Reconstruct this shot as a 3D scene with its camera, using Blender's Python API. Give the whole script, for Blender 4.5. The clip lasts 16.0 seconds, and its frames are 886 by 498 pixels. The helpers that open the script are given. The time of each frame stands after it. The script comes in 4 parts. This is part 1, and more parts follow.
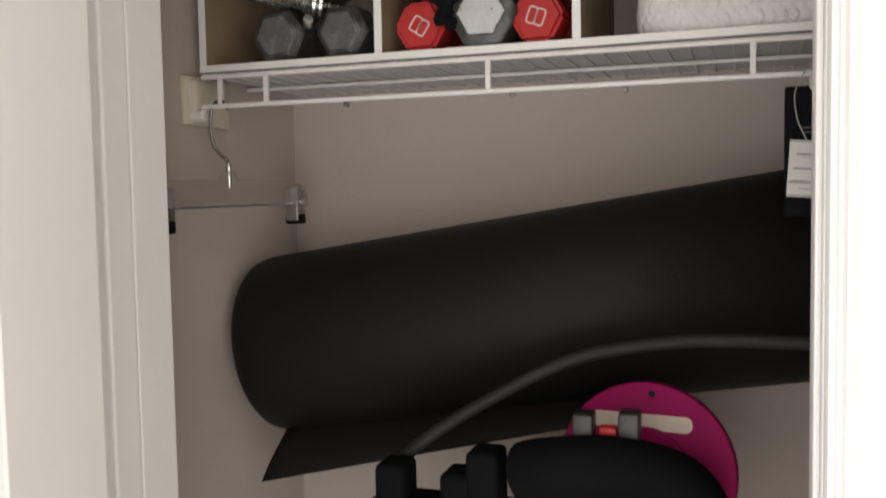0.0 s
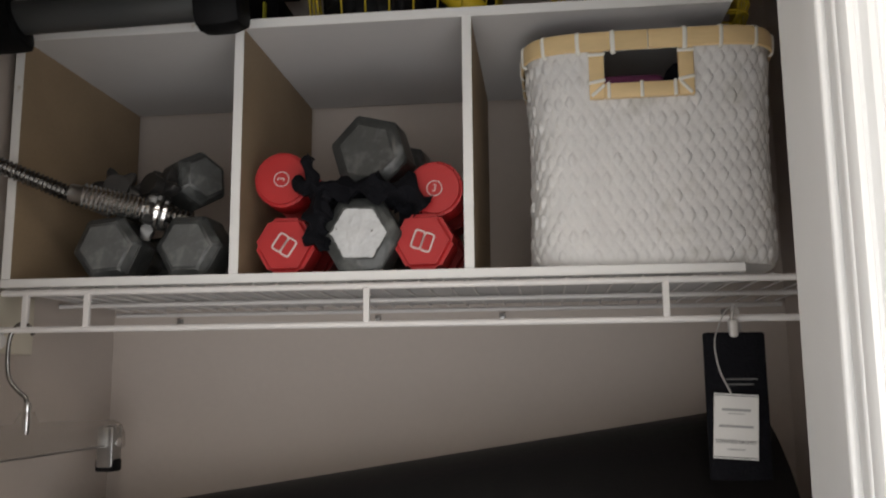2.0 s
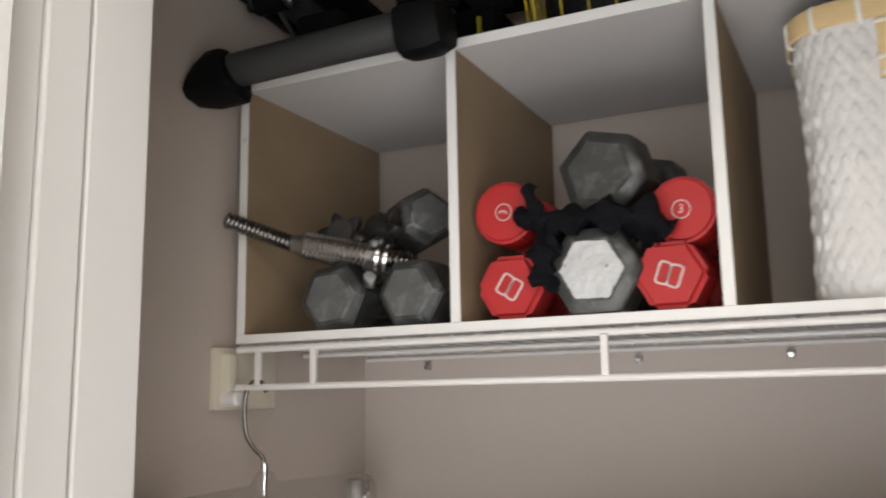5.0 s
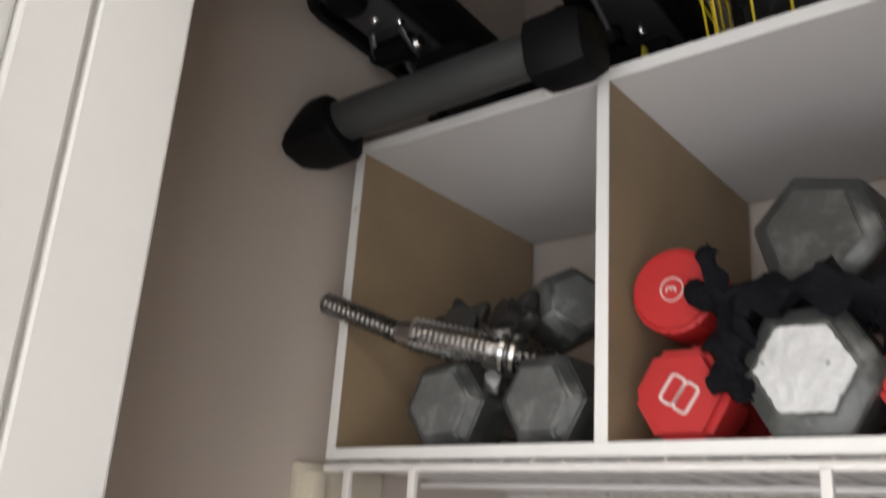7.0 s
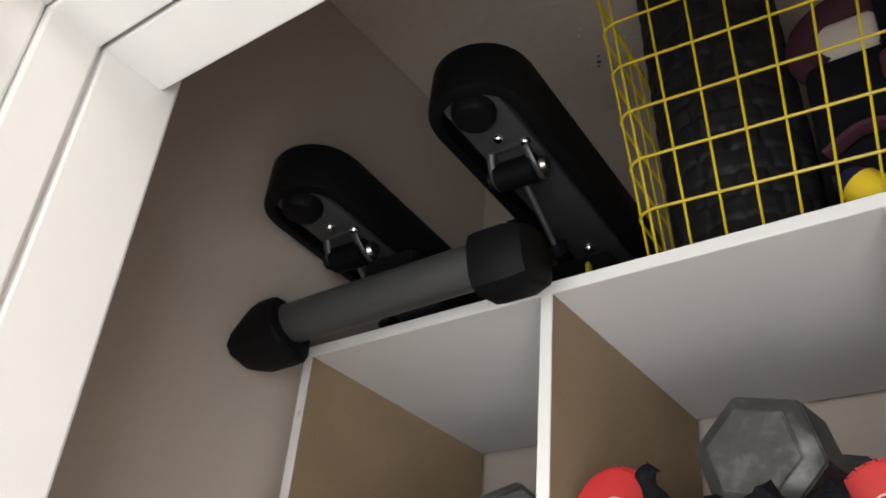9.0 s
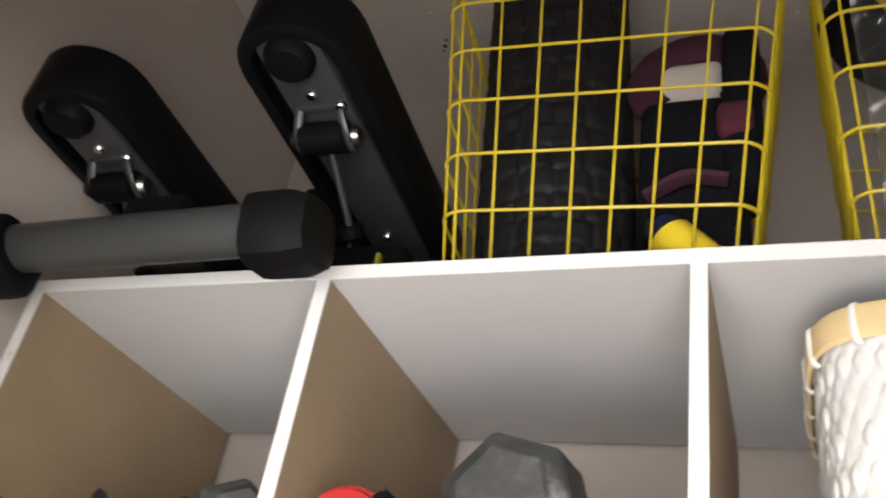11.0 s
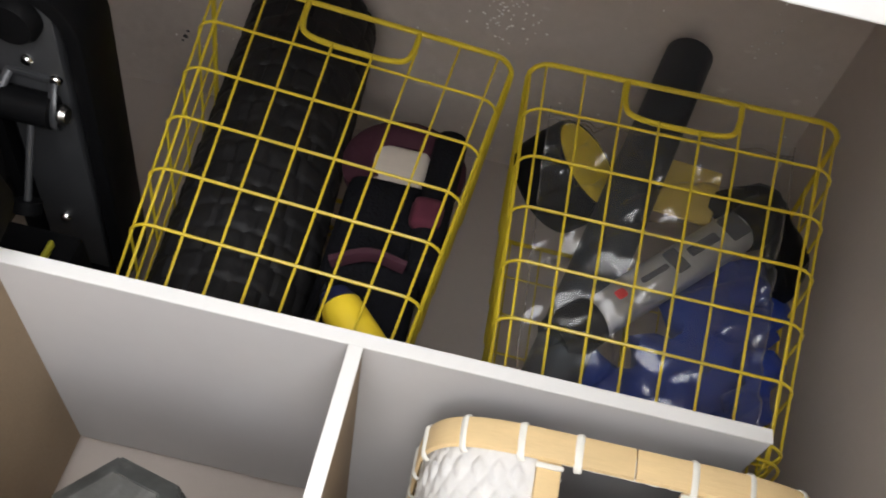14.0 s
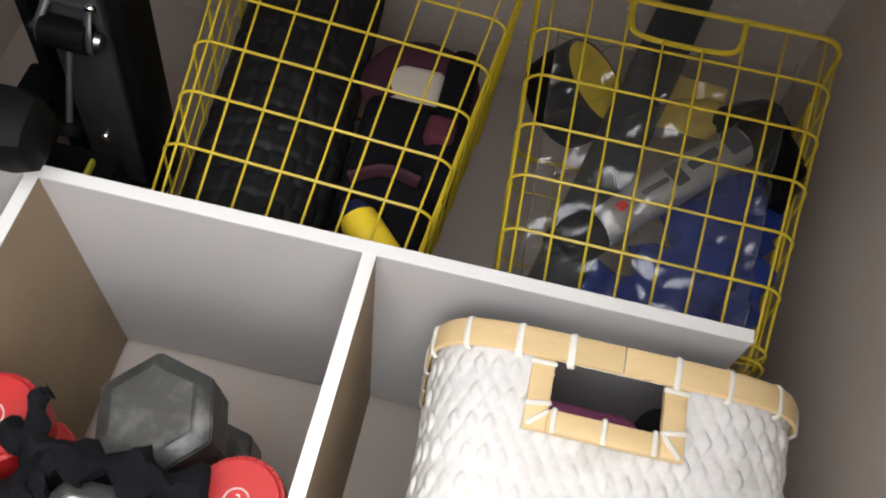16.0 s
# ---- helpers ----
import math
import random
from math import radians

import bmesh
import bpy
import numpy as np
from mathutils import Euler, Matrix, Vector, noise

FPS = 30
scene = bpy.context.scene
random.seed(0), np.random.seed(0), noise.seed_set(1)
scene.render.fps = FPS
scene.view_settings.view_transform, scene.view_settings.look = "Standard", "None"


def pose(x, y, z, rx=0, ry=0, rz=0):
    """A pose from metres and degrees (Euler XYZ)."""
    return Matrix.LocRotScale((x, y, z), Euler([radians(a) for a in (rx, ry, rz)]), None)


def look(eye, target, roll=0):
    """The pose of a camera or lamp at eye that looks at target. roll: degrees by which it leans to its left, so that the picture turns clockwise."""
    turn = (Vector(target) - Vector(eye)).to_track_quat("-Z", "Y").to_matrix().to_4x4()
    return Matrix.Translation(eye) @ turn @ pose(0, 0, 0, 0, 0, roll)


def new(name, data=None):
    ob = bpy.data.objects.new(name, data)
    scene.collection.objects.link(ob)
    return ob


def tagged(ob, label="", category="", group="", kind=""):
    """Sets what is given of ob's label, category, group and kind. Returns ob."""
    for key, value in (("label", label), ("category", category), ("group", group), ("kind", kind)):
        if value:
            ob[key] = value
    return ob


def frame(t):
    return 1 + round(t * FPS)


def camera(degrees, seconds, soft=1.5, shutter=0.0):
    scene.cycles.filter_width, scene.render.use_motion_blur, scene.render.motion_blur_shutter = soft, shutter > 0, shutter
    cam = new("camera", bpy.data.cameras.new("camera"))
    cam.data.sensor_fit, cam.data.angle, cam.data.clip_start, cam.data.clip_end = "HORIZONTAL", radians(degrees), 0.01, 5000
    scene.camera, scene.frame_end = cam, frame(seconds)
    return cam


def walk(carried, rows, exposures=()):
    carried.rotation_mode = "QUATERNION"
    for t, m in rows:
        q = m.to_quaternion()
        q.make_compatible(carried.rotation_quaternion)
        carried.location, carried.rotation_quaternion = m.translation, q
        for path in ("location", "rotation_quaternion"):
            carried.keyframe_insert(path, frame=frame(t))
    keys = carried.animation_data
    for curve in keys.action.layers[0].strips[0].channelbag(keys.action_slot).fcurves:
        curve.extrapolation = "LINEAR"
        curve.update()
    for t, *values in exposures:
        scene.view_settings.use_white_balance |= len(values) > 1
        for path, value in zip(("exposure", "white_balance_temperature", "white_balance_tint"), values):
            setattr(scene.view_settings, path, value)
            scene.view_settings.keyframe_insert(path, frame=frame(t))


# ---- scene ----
cam = camera(53.5, 16.0, soft=1.8, shutter=0.5)
PATH = [
    (0, (0.708, -1.051, 1.579), (0.064, 0.838, 1.454), -1.0),
    (0.5, (0.687, -1.038, 1.599), (0.046, 0.856, 1.57), -0.7),
    (1, (0.635, -0.991, 1.607), (0.165, 0.95, 1.726), 1.2),
    (1.5, (0.595, -0.924, 1.631), (0.304, 1.044, 1.834), 0.0),
    (2, (0.597, -0.904, 1.639), (0.373, 1.059, 1.948), -0.5),
    (2.5, (0.595, -0.905, 1.647), (0.463, 1.061, 1.989), -0.3),
    (3, (0.591, -0.921, 1.664), (0.545, 1.052, 1.99), -0.2),
    (3.5, (0.598, -0.904, 1.656), (0.456, 1.059, 2.012), -0.1),
    (4, (0.6, -0.878, 1.662), (0.283, 1.072, 1.969), -1.4),
    (4.5, (0.61, -0.829, 1.676), (0.025, 1.052, 2.024), -2.2),
    (4.7, (0.634, -0.804, 1.688), (-0.096, 1.027, 2.027), -2.3),
    (6.8, (0.562, -0.556, 1.679), (-0.604, 0.975, 2.223), 4.2),
    (7, (0.565, -0.539, 1.685), (-0.647, 0.916, 2.329), 3.9),
    (7.2, (0.568, -0.52, 1.679), (-0.66, 0.861, 2.445), 5.9),
    (7.5, (0.567, -0.526, 1.683), (-0.677, 0.803, 2.514), 5.1),
    (8, (0.562, -0.52, 1.677), (-0.616, 0.768, 2.654), 6.3),
    (8.2, (0.568, -0.53, 1.681), (-0.565, 0.762, 2.705), 6.3),
    (10.3, (0.586, -0.473, 1.711), (-0.437, 0.867, 2.787), 5.9),
    (10.5, (0.587, -0.461, 1.722), (-0.382, 0.921, 2.795), 8.2),
    (11, (0.565, -0.461, 1.739), (-0.142, 1.078, 2.803), 10.6),
    (11.5, (0.538, -0.466, 1.747), (-0.019, 1.096, 2.864), 13.4),
    (12, (0.532, -0.484, 1.75), (0.059, 1.075, 2.911), 15.8),
    (12.5, (0.529, -0.493, 1.753), (0.108, 1.08, 2.916), 16.8),
    (13, (0.543, -0.503, 1.754), (0.33, 1.106, 2.923), 15.5),
    (13.5, (0.554, -0.509, 1.758), (0.468, 1.112, 2.924), 14.5),
    (14, (0.568, -0.514, 1.758), (0.55, 1.105, 2.931), 13.6),
    (14.5, (0.573, -0.519, 1.758), (0.593, 1.102, 2.929), 12.7),
    (15, (0.581, -0.523, 1.758), (0.613, 1.111, 2.911), 12.4),
    (15.5, (0.585, -0.521, 1.746), (0.531, 1.157, 2.834), 12.9),
    (16, (0.592, -0.556, 1.734), (0.53, 1.175, 2.734), 14.1),
]
# stops by which the clip's camera brightens its picture on the way
EXPOSURES = [(0, -0.45, 6700, 10), (1.0, -0.52, 6750, 10), (1.5, -0.70, 6750, 10), (2.0, -0.58, 6450, 10), (2.5, -1.04, 6600, 10), (3.0, -0.92, 6500, 10), (3.5, -0.88, 6500, 10),
             (4.0, -0.94, 6700, 10), (4.5, -0.20, 6550, 10), (4.7, -0.05, 6500, 10), (6.8, 0.14, 6350, 10), (7.5, 0.18, 6350, 10), (8.2, 0.20, 6350, 10), (10.3, 1.20, 6500, 10),
             (12.0, 0.95, 6450, 10), (14.5, 0.93, 6250, 10), (16.0, 0.90, 6250, 10)]
walk(cam, [(t, look(eye, target, roll)) for t, eye, target, roll in PATH], EXPOSURES)

# ---- light ----
world = bpy.data.worlds.new("world")
scene.world = world
world.use_nodes = True
world.node_tree.nodes["Background"].inputs[0].default_value = (0.55, 0.6, 0.7, 1)
world.node_tree.nodes["Background"].inputs[1].default_value = 0.05
SOUTH = -1.50
# added soft area light behind the camera; no glazed door is known there
fill_lamp = bpy.data.lights.new("added_fill_panel", "AREA")
fill_lamp.shape, fill_lamp.size, fill_lamp.size_y, fill_lamp.energy, fill_lamp.color = "RECTANGLE", 2.2, 1.78, 45.0, (1.0, 0.985, 0.965)
new("added_fill_panel", fill_lamp).matrix_world = look((0.80, SOUTH - 0.03, 0.91), (0.80, 0.0, 0.91))
# the passage's ceiling lamp
LAMP = (0.75, -1.2, 2.34)
bulb = bpy.data.lights.new("passage_lamp", "POINT")
bulb.energy, bulb.shadow_soft_size, bulb.color = 9.0, 0.10, (1.0, 0.94, 0.86)
new("passage_lamp", bulb).location = LAMP

# ---- plan, metres ----
BACK, LEFT, RIGHT = 0.303, -0.019, 0.915        # inner faces of the closet
FRONT_IN, FRONT_OUT = -0.31, -0.425            # the wall with the doorway
JAMB_L, JAMB_R, HEAD = 0.155, 0.758, 2.066     # the clear opening
DECK = 1.750                                   # top of the wire shelf
TOP = 2.0478                                   # top of the cube organizer
CEIL = 2.50 


# ---- materials ----
def mat(name, color, rough=0.5, metal=0.0, vary=0.12, scale=6.0, fine=60.0, bump=0.0, bump_scale=None, spec=0.5,
        coat=0.0, wear=None, stretch=(1, 1, 1), rnd=0.0):
    m = bpy.data.materials.new(name)
    m.use_nodes = True
    nt = m.node_tree
    N, L = nt.nodes, nt.links
    b = N["Principled BSDF"]
    b.inputs["Roughness"].default_value, b.inputs["Metallic"].default_value = rough, metal
    b.inputs["Specular IOR Level"].default_value, b.inputs["Coat Weight"].default_value = spec, coat
    co = N.new("ShaderNodeTexCoord")
    mp = N.new("ShaderNodeMapping")
    mp.inputs["Scale"].default_value = stretch
    L.new(co.outputs["Object"], mp.inputs["Vector"])

    def nz(s, d=4.0):
        n = N.new("ShaderNodeTexNoise")
        n.inputs["Scale"].default_value, n.inputs["Detail"].default_value = s, d
        L.new(mp.outputs["Vector"], n.inputs["Vector"])
        return n.outputs["Fac"]

    def mix(f, a, c):
        x = N.new("ShaderNodeMix")
        x.data_type = "RGBA"
        L.new(f, x.inputs["Factor"])
        for k, v in ((6, a), (7, c)):
            if isinstance(v, tuple):
                x.inputs[k].default_value = (*v, 1)
            else:
                L.new(v, x.inputs[k])
        return x.outputs[2]

    def ramp(f, lo, hi):
        r = N.new("ShaderNodeMapRange")
        r.inputs["From Min"].default_value, r.inputs["From Max"].default_value = lo, hi
        L.new(f, r.inputs["Value"])
        return r.outputs["Result"]

    dark = tuple(max(0.0, c * (1 - vary)) for c in color)
    light = tuple(min(1.0, c * (1 + vary)) for c in color)
    col = mix(ramp(nz(scale), 0.3, 0.7), dark, light)
    grain = mix(ramp(nz(fine, 2.0), 0.25, 0.75), tuple(c * (1 - vary * 0.6) for c in color), tuple(min(1, c * (1 + vary * 0.6)) for c in color))
    half = N.new("ShaderNodeMix")
    half.data_type = "RGBA"
    half.inputs["Factor"].default_value = 0.45
    L.new(col, half.inputs[6]), L.new(grain, half.inputs[7])
    col = half.outputs[2]
    if wear:
        wc, lo, hi, ws = wear
        col = mix(ramp(nz(ws, 6.0), lo, hi), col, wc)
    if rnd:
        oi = N.new("ShaderNodeObjectInfo")
        hs = N.new("ShaderNodeHueSaturation")
        L.new(ramp(oi.outputs["Random"], -1.0 / rnd * 0.5, 1.0 / rnd * 0.5), hs.inputs["Value"])
        mr = hs.inputs["Value"].links[0].from_node
        mr.inputs["From Min"].default_value, mr.inputs["From Max"].default_value = 0, 1
        mr.inputs["To Min"].default_value, mr.inputs["To Max"].default_value = 1 - rnd, 1 + rnd
        L.new(col, hs.inputs["Color"])
        col = hs.outputs["Color"]
    L.new(col, b.inputs["Base Color"])
    rr = N.new("ShaderNodeMapRange")
    rr.inputs["To Min"].default_value, rr.inputs["To Max"].default_value = max(0.02, rough - 0.08), min(1, rough + 0.1)
    L.new(nz(fine * 0.5), rr.inputs["Value"])
    L.new(rr.outputs["Result"], b.inputs["Roughness"])
    if bump:
        bp = N.new("ShaderNodeBump")
        bp.inputs["Strength"].default_value, bp.inputs["Distance"].default_value = bump, 0.002
        L.new(nz(bump_scale or fine, 5.0), bp.inputs["Height"])
        L.new(bp.outputs["Normal"], b.inputs["Normal"])
    return m


def clear(name, tint, rough=0.03, alpha=0.25, bump=0.0, bump_scale=20.0, gloss=0.05):
    """Thin clear plastic: mostly see-through, with real gloss."""
    m = bpy.data.materials.new(name)
    m.use_nodes = True
    N, L = m.node_tree.nodes, m.node_tree.links
    N.remove(N["Principled BSDF"])
    out = N["Material Output"]
    tr, gl, dif = N.new("ShaderNodeBsdfTransparent"), N.new("ShaderNodeBsdfGlossy"), N.new("ShaderNodeBsdfDiffuse")
    tr.inputs[0].default_value = (*tint, 1)
    gl.inputs["Roughness"].default_value = rough
    dif.inputs[0].default_value = (0.6, 0.62, 0.64, 1)
    fr = N.new("ShaderNodeLayerWeight")
    pw, ad = N.new("ShaderNodeMath"), N.new("ShaderNodeMath")
    pw.operation, ad.operation = "POWER", "MULTIPLY_ADD"
    pw.inputs[1].default_value = 3.0
    ad.inputs[1].default_value, ad.inputs[2].default_value = 0.7, gloss
    L.new(fr.outputs["Facing"], pw.inputs[0]), L.new(pw.outputs[0], ad.inputs[0])
    m1, m2 = N.new("ShaderNodeMixShader"), N.new("ShaderNodeMixShader")
    m1.inputs[0].default_value = alpha
    L.new(tr.outputs[0], m1.inputs[1]), L.new(dif.outputs[0], m1.inputs[2])
    L.new(ad.outputs[0], m2.inputs[0]), L.new(m1.outputs[0], m2.inputs[1]), L.new(gl.outputs[0], m2.inputs[2])
    L.new(m2.outputs[0], out.inputs[0])
    if bump:
        tc, n, bp = N.new("ShaderNodeTexCoord"), N.new("ShaderNodeTexNoise"), N.new("ShaderNodeBump")
        n.inputs["Scale"].default_value = bump_scale
        L.new(tc.outputs["Object"], n.inputs["Vector"]), L.new(n.outputs["Fac"], bp.inputs["Height"])
        bp.inputs["Strength"].default_value, bp.inputs["Distance"].default_value = bump, 0.01
        for s in (gl, dif, fr):
            L.new(bp.outputs[0], s.inputs["Normal"])
    return m


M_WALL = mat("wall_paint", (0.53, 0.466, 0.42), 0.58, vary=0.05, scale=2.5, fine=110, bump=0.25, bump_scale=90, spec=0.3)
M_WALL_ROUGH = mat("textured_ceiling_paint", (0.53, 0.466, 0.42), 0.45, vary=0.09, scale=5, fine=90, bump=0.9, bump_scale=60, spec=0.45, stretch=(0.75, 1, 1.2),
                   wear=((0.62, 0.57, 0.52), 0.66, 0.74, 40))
M_SPECK = mat("small_white_speck", (0.80, 0.78, 0.75), 0.5, vary=0.1, scale=50)
# room wall tone, raised so the unseen walls bounce more light inward
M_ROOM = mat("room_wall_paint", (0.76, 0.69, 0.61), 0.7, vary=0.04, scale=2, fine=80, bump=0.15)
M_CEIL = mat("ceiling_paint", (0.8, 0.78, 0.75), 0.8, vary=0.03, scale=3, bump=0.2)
# pale floor colour, chosen to bounce light up into the closet; floor is unseen
M_FLOOR = mat("pale_bounce_floor", (0.72, 0.66, 0.58), 0.95, vary=0.2, scale=20, fine=300, bump=0.8)
M_TRIM = mat("white_trim_paint", (0.77, 0.77, 0.765), 0.38, vary=0.025, scale=4, fine=70, bump=0.06, spec=0.5)
M_LAM = mat("white_laminate", (0.76, 0.75, 0.735), 0.42, vary=0.03, scale=5, fine=120, bump=0.05, wear=((0.55, 0.5, 0.43), 0.70, 0.78, 30))
# greyer than the white laminate, for the undersides of the organizer's panels
M_LAMGREY = mat("underside_grey", (0.56, 0.55, 0.55), 0.5, vary=0.04, scale=4, fine=90, bump=0.05)
M_BOARD = mat("brown_hardboard", (0.295, 0.215, 0.135), 0.62, vary=0.18, scale=7, fine=220, bump=0.12, stretch=(1, 1, 1.6))
M_WIRE = mat("white_vinyl_coated_wire", (0.70, 0.675, 0.66), 0.35, vary=0.04, scale=14)
M_IVORY = mat("ivory_plastic", (0.66, 0.61, 0.50), 0.4, vary=0.03, scale=20)
M_IRON = mat("grey_hammered_enamel", (0.042, 0.044, 0.043), 0.33, vary=0.5, scale=26, fine=190, bump=0.30, bump_scale=130, spec=0.6, wear=((0.108, 0.111, 0.108), 0.52, 0.72, 48))
# end faces: hammered enamel copied lighter, as turned to the light, plus scuffs
M_IRONFACE = mat("lit_scuffed_grey_enamel", (0.105, 0.108, 0.106), 0.36, vary=0.35, scale=30, fine=190, bump=0.35, bump_scale=130, wear=((0.19, 0.195, 0.19), 0.54, 0.72, 60))
M_IRONEDGE = mat("worn_grey_enamel", (0.27, 0.275, 0.28), 0.36, vary=0.2, scale=35, fine=160, bump=0.2)
M_SILVER = mat("worn_silver_paint", (0.52, 0.53, 0.54), 0.38, metal=0.3, vary=0.20, scale=34, fine=240, bump=0.7, bump_scale=120, wear=((0.20, 0.20, 0.20), 0.66, 0.72, 110))
M_RED = mat("red_vinyl", (0.40, 0.013, 0.014), 0.46, vary=0.10, scale=14, fine=150, bump=0.08)
M_PRINT = mat("white_print", (0.62, 0.52, 0.50), 0.6, vary=0.1, scale=60)
M_CHROME = mat("chrome", (0.72, 0.72, 0.72), 0.16, metal=1.0, vary=0.06, scale=20)
M_DULLCHROME = mat("dull_chrome", (0.42, 0.41, 0.40), 0.3, metal=1.0, vary=0.15, scale=30)
M_BLACK = mat("black_plastic", (0.005, 0.005, 0.0055), 0.42, vary=0.2, scale=15, bump=0.1, spec=0.09)
M_RUBBER = mat("black_rubber", (0.005, 0.005, 0.0055), 0.55, vary=0.2, scale=18, bump=0.3, spec=0.10)
M_THREAD = mat("dark_threaded_steel", (0.30, 0.29, 0.28), 0.20, metal=1.0, vary=0.3, scale=40)
M_DARKNUT = mat("blackened_steel", (0.035, 0.033, 0.032), 0.4, metal=0.4, vary=0.3, scale=40)
M_GYM = mat("matt_black_plastic", (0.005, 0.005, 0.0055), 0.75, vary=0.2, scale=15, bump=0.1, spec=0.05)
M_CLOTH = mat("black_cloth", (0.005, 0.005, 0.007), 0.9, vary=0.3, scale=30, fine=300, bump=0.7, spec=0.15)
M_PLATE = mat("black_steel_plate", (0.055, 0.056, 0.060), 0.34, metal=0.3, vary=0.12, scale=15)
M_OLIVE = mat("olive_yellow_plastic", (0.30, 0.28, 0.02), 0.5, vary=0.1, scale=30)
M_NUT = mat("dull_grey_steel", (0.11, 0.108, 0.105), 0.34, metal=0.7, vary=0.3, scale=40)
M_TUBE = mat("grey_painted_steel_tube", (0.055, 0.057, 0.057), 0.36, metal=0.25, vary=0.08, scale=12)
M_MAT = mat("charcoal_foam_mat", (0.009, 0.0083, 0.0083), 0.55, vary=0.12, scale=10, fine=400, bump=0.3, spec=0.18)
M_ROLLER = mat("dark_grey_foam", (0.010, 0.0095, 0.0102), 0.6, spec=0.25, vary=0.3, scale=40, fine=150, bump=0.6, bump_scale=80)
M_YELLOW = mat("yellow_coated_wire", (0.57, 0.43, 0.025), 0.32, vary=0.08, scale=20)
M_WEAVE = mat("white_woven_paper", (0.67, 0.66, 0.65), 0.55, vary=0.08, scale=30, fine=200, bump=0.3, wear=((0.52, 0.51, 0.48), 0.60, 0.75, 24))
M_BAMBOO = mat("pale_bamboo", (0.74, 0.55, 0.29), 0.5, vary=0.10, scale=12, fine=120, bump=0.15, stretch=(1, 1, 6), rnd=0.08)
M_TIE = mat("white_tie", (0.78, 0.76, 0.70), 0.6, vary=0.06, scale=40)
M_PURPLE = mat("purple_cloth", (0.16, 0.035, 0.10), 0.85, vary=0.2, scale=40, bump=0.5)
M_MAROON = mat("maroon_neoprene", (0.034, 0.004, 0.013), 0.85, vary=0.2, scale=40, fine=200, bump=0.4)
M_ROSE = mat("rose_cloth", (0.07, 0.009, 0.022), 0.9, vary=0.2, scale=50, bump=0.4)
M_CREAM = mat("cream_padding", (0.52, 0.46, 0.40), 0.85, vary=0.08, scale=30, bump=0.4)
M_MUSTARD = mat("yellow_foam", (0.82, 0.60, 0.03), 0.5, vary=0.10, scale=25, bump=0.3)
M_BLUE = mat("blue_vinyl", (0.008, 0.026, 0.16), 0.35, vary=0.25, scale=12, bump=0.3, bump_scale=14)
M_PINK = mat("magenta_plastic", (0.22, 0.001, 0.066), 0.6, vary=0.06, scale=15, spec=0.15)
M_NAVY = mat("navy_plastic", (0.008, 0.012, 0.05), 0.5, vary=0.1)
M_SILVTUBE = mat("brushed_silver_tube", (0.52, 0.52, 0.51), 0.35, metal=0.7, vary=0.1, scale=30, stretch=(1, 1, 4))
M_LABEL = mat("white_label_paper", (0.66, 0.65, 0.63), 0.7, vary=0.04, scale=30)
M_INK = mat("dark_ink", (0.06, 0.06, 0.065), 0.7, vary=0.1, scale=40)
M_GREYPRINT = mat("grey_print", (0.33, 0.33, 0.33), 0.7)
M_GREYPRINT2 = mat("dim_print", (0.10, 0.10, 0.10), 0.7)
M_SATIN = mat("silver_grey_ribbon", (0.50, 0.48, 0.46), 0.35, vary=0.1, scale=40)
M_STRAP = mat("grey_webbing", (0.011, 0.011, 0.0115), 0.7, vary=0.2, scale=50, bump=0.3)
M_RED_LOGO = mat("red_print", (0.55, 0.04, 0.04), 0.5, vary=0.05)
M_BAG = clear("clear_plastic_bag", (0.94, 0.945, 0.95), 0.15, 0.030, bump=0.2, bump_scale=34, gloss=0.055)
M_CLEAR = clear("clear_acrylic", (0.88, 0.86, 0.84), 0.08, 0.05, gloss=0.07)


# ---- mesh helpers ----
def finish(name, bm, material, smooth=False):
    me = bpy.data.meshes.new(name)
    bmesh.ops.recalc_face_normals(bm, faces=bm.faces)
    bm.to_mesh(me)
    bm.free()
    if smooth:
        for p in me.polygons:
            p.use_smooth = True
        me.set_sharp_from_angle(angle=radians(38))
    me.materials.append(material)
    return me


def part(name, bm, material, parent, label="", smooth=True):
    """Links a bmesh as one mesh object under a thing or a part."""
    me = bm if isinstance(bm, bpy.types.Mesh) else finish(name, bm, material, smooth)
    ob = new(name, me)
    ob.parent = parent
    return tagged(ob, label) if label else ob


def thing(name, label, category, m=None, group="", kind=""):
    ob = new(name)
    ob.empty_display_size = 0.05
    if m is not None:
        ob.matrix_basis = m
    return tagged(ob, label, category, group, kind)


def solid(name, bm, material, label, category, m=None, group="", kind="", smooth=True):
    ob = new(name, finish(name, bm, material, smooth))
    if m is not None:
        ob.matrix_basis = m
    return tagged(ob, label, category, group, kind)


def add(bm, other):
    me = bpy.data.meshes.new("tmp")
    other.to_mesh(me)
    other.free()
    bm.from_mesh(me)
    bpy.data.meshes.remove(me)
    return bm


def box(lo, hi, bevel=0.0, seg=2, m=None, bm=None):
    b = bmesh.new()
    bmesh.ops.create_cube(b, size=1)
    c = [(a + d) / 2 for a, d in zip(lo, hi)]
    s = [abs(d - a) for a, d in zip(lo, hi)]
    for v in b.verts:
        v.co = Vector((c[i] + v.co[i] * s[i] for i in range(3)))
    if bevel:
        bmesh.ops.bevel(b, geom=b.edges[:], offset=bevel, segments=seg, affect="EDGES", profile=0.5)
    if m is not None:
        b.transform(m)
    return add(bm, b) if bm is not None else b


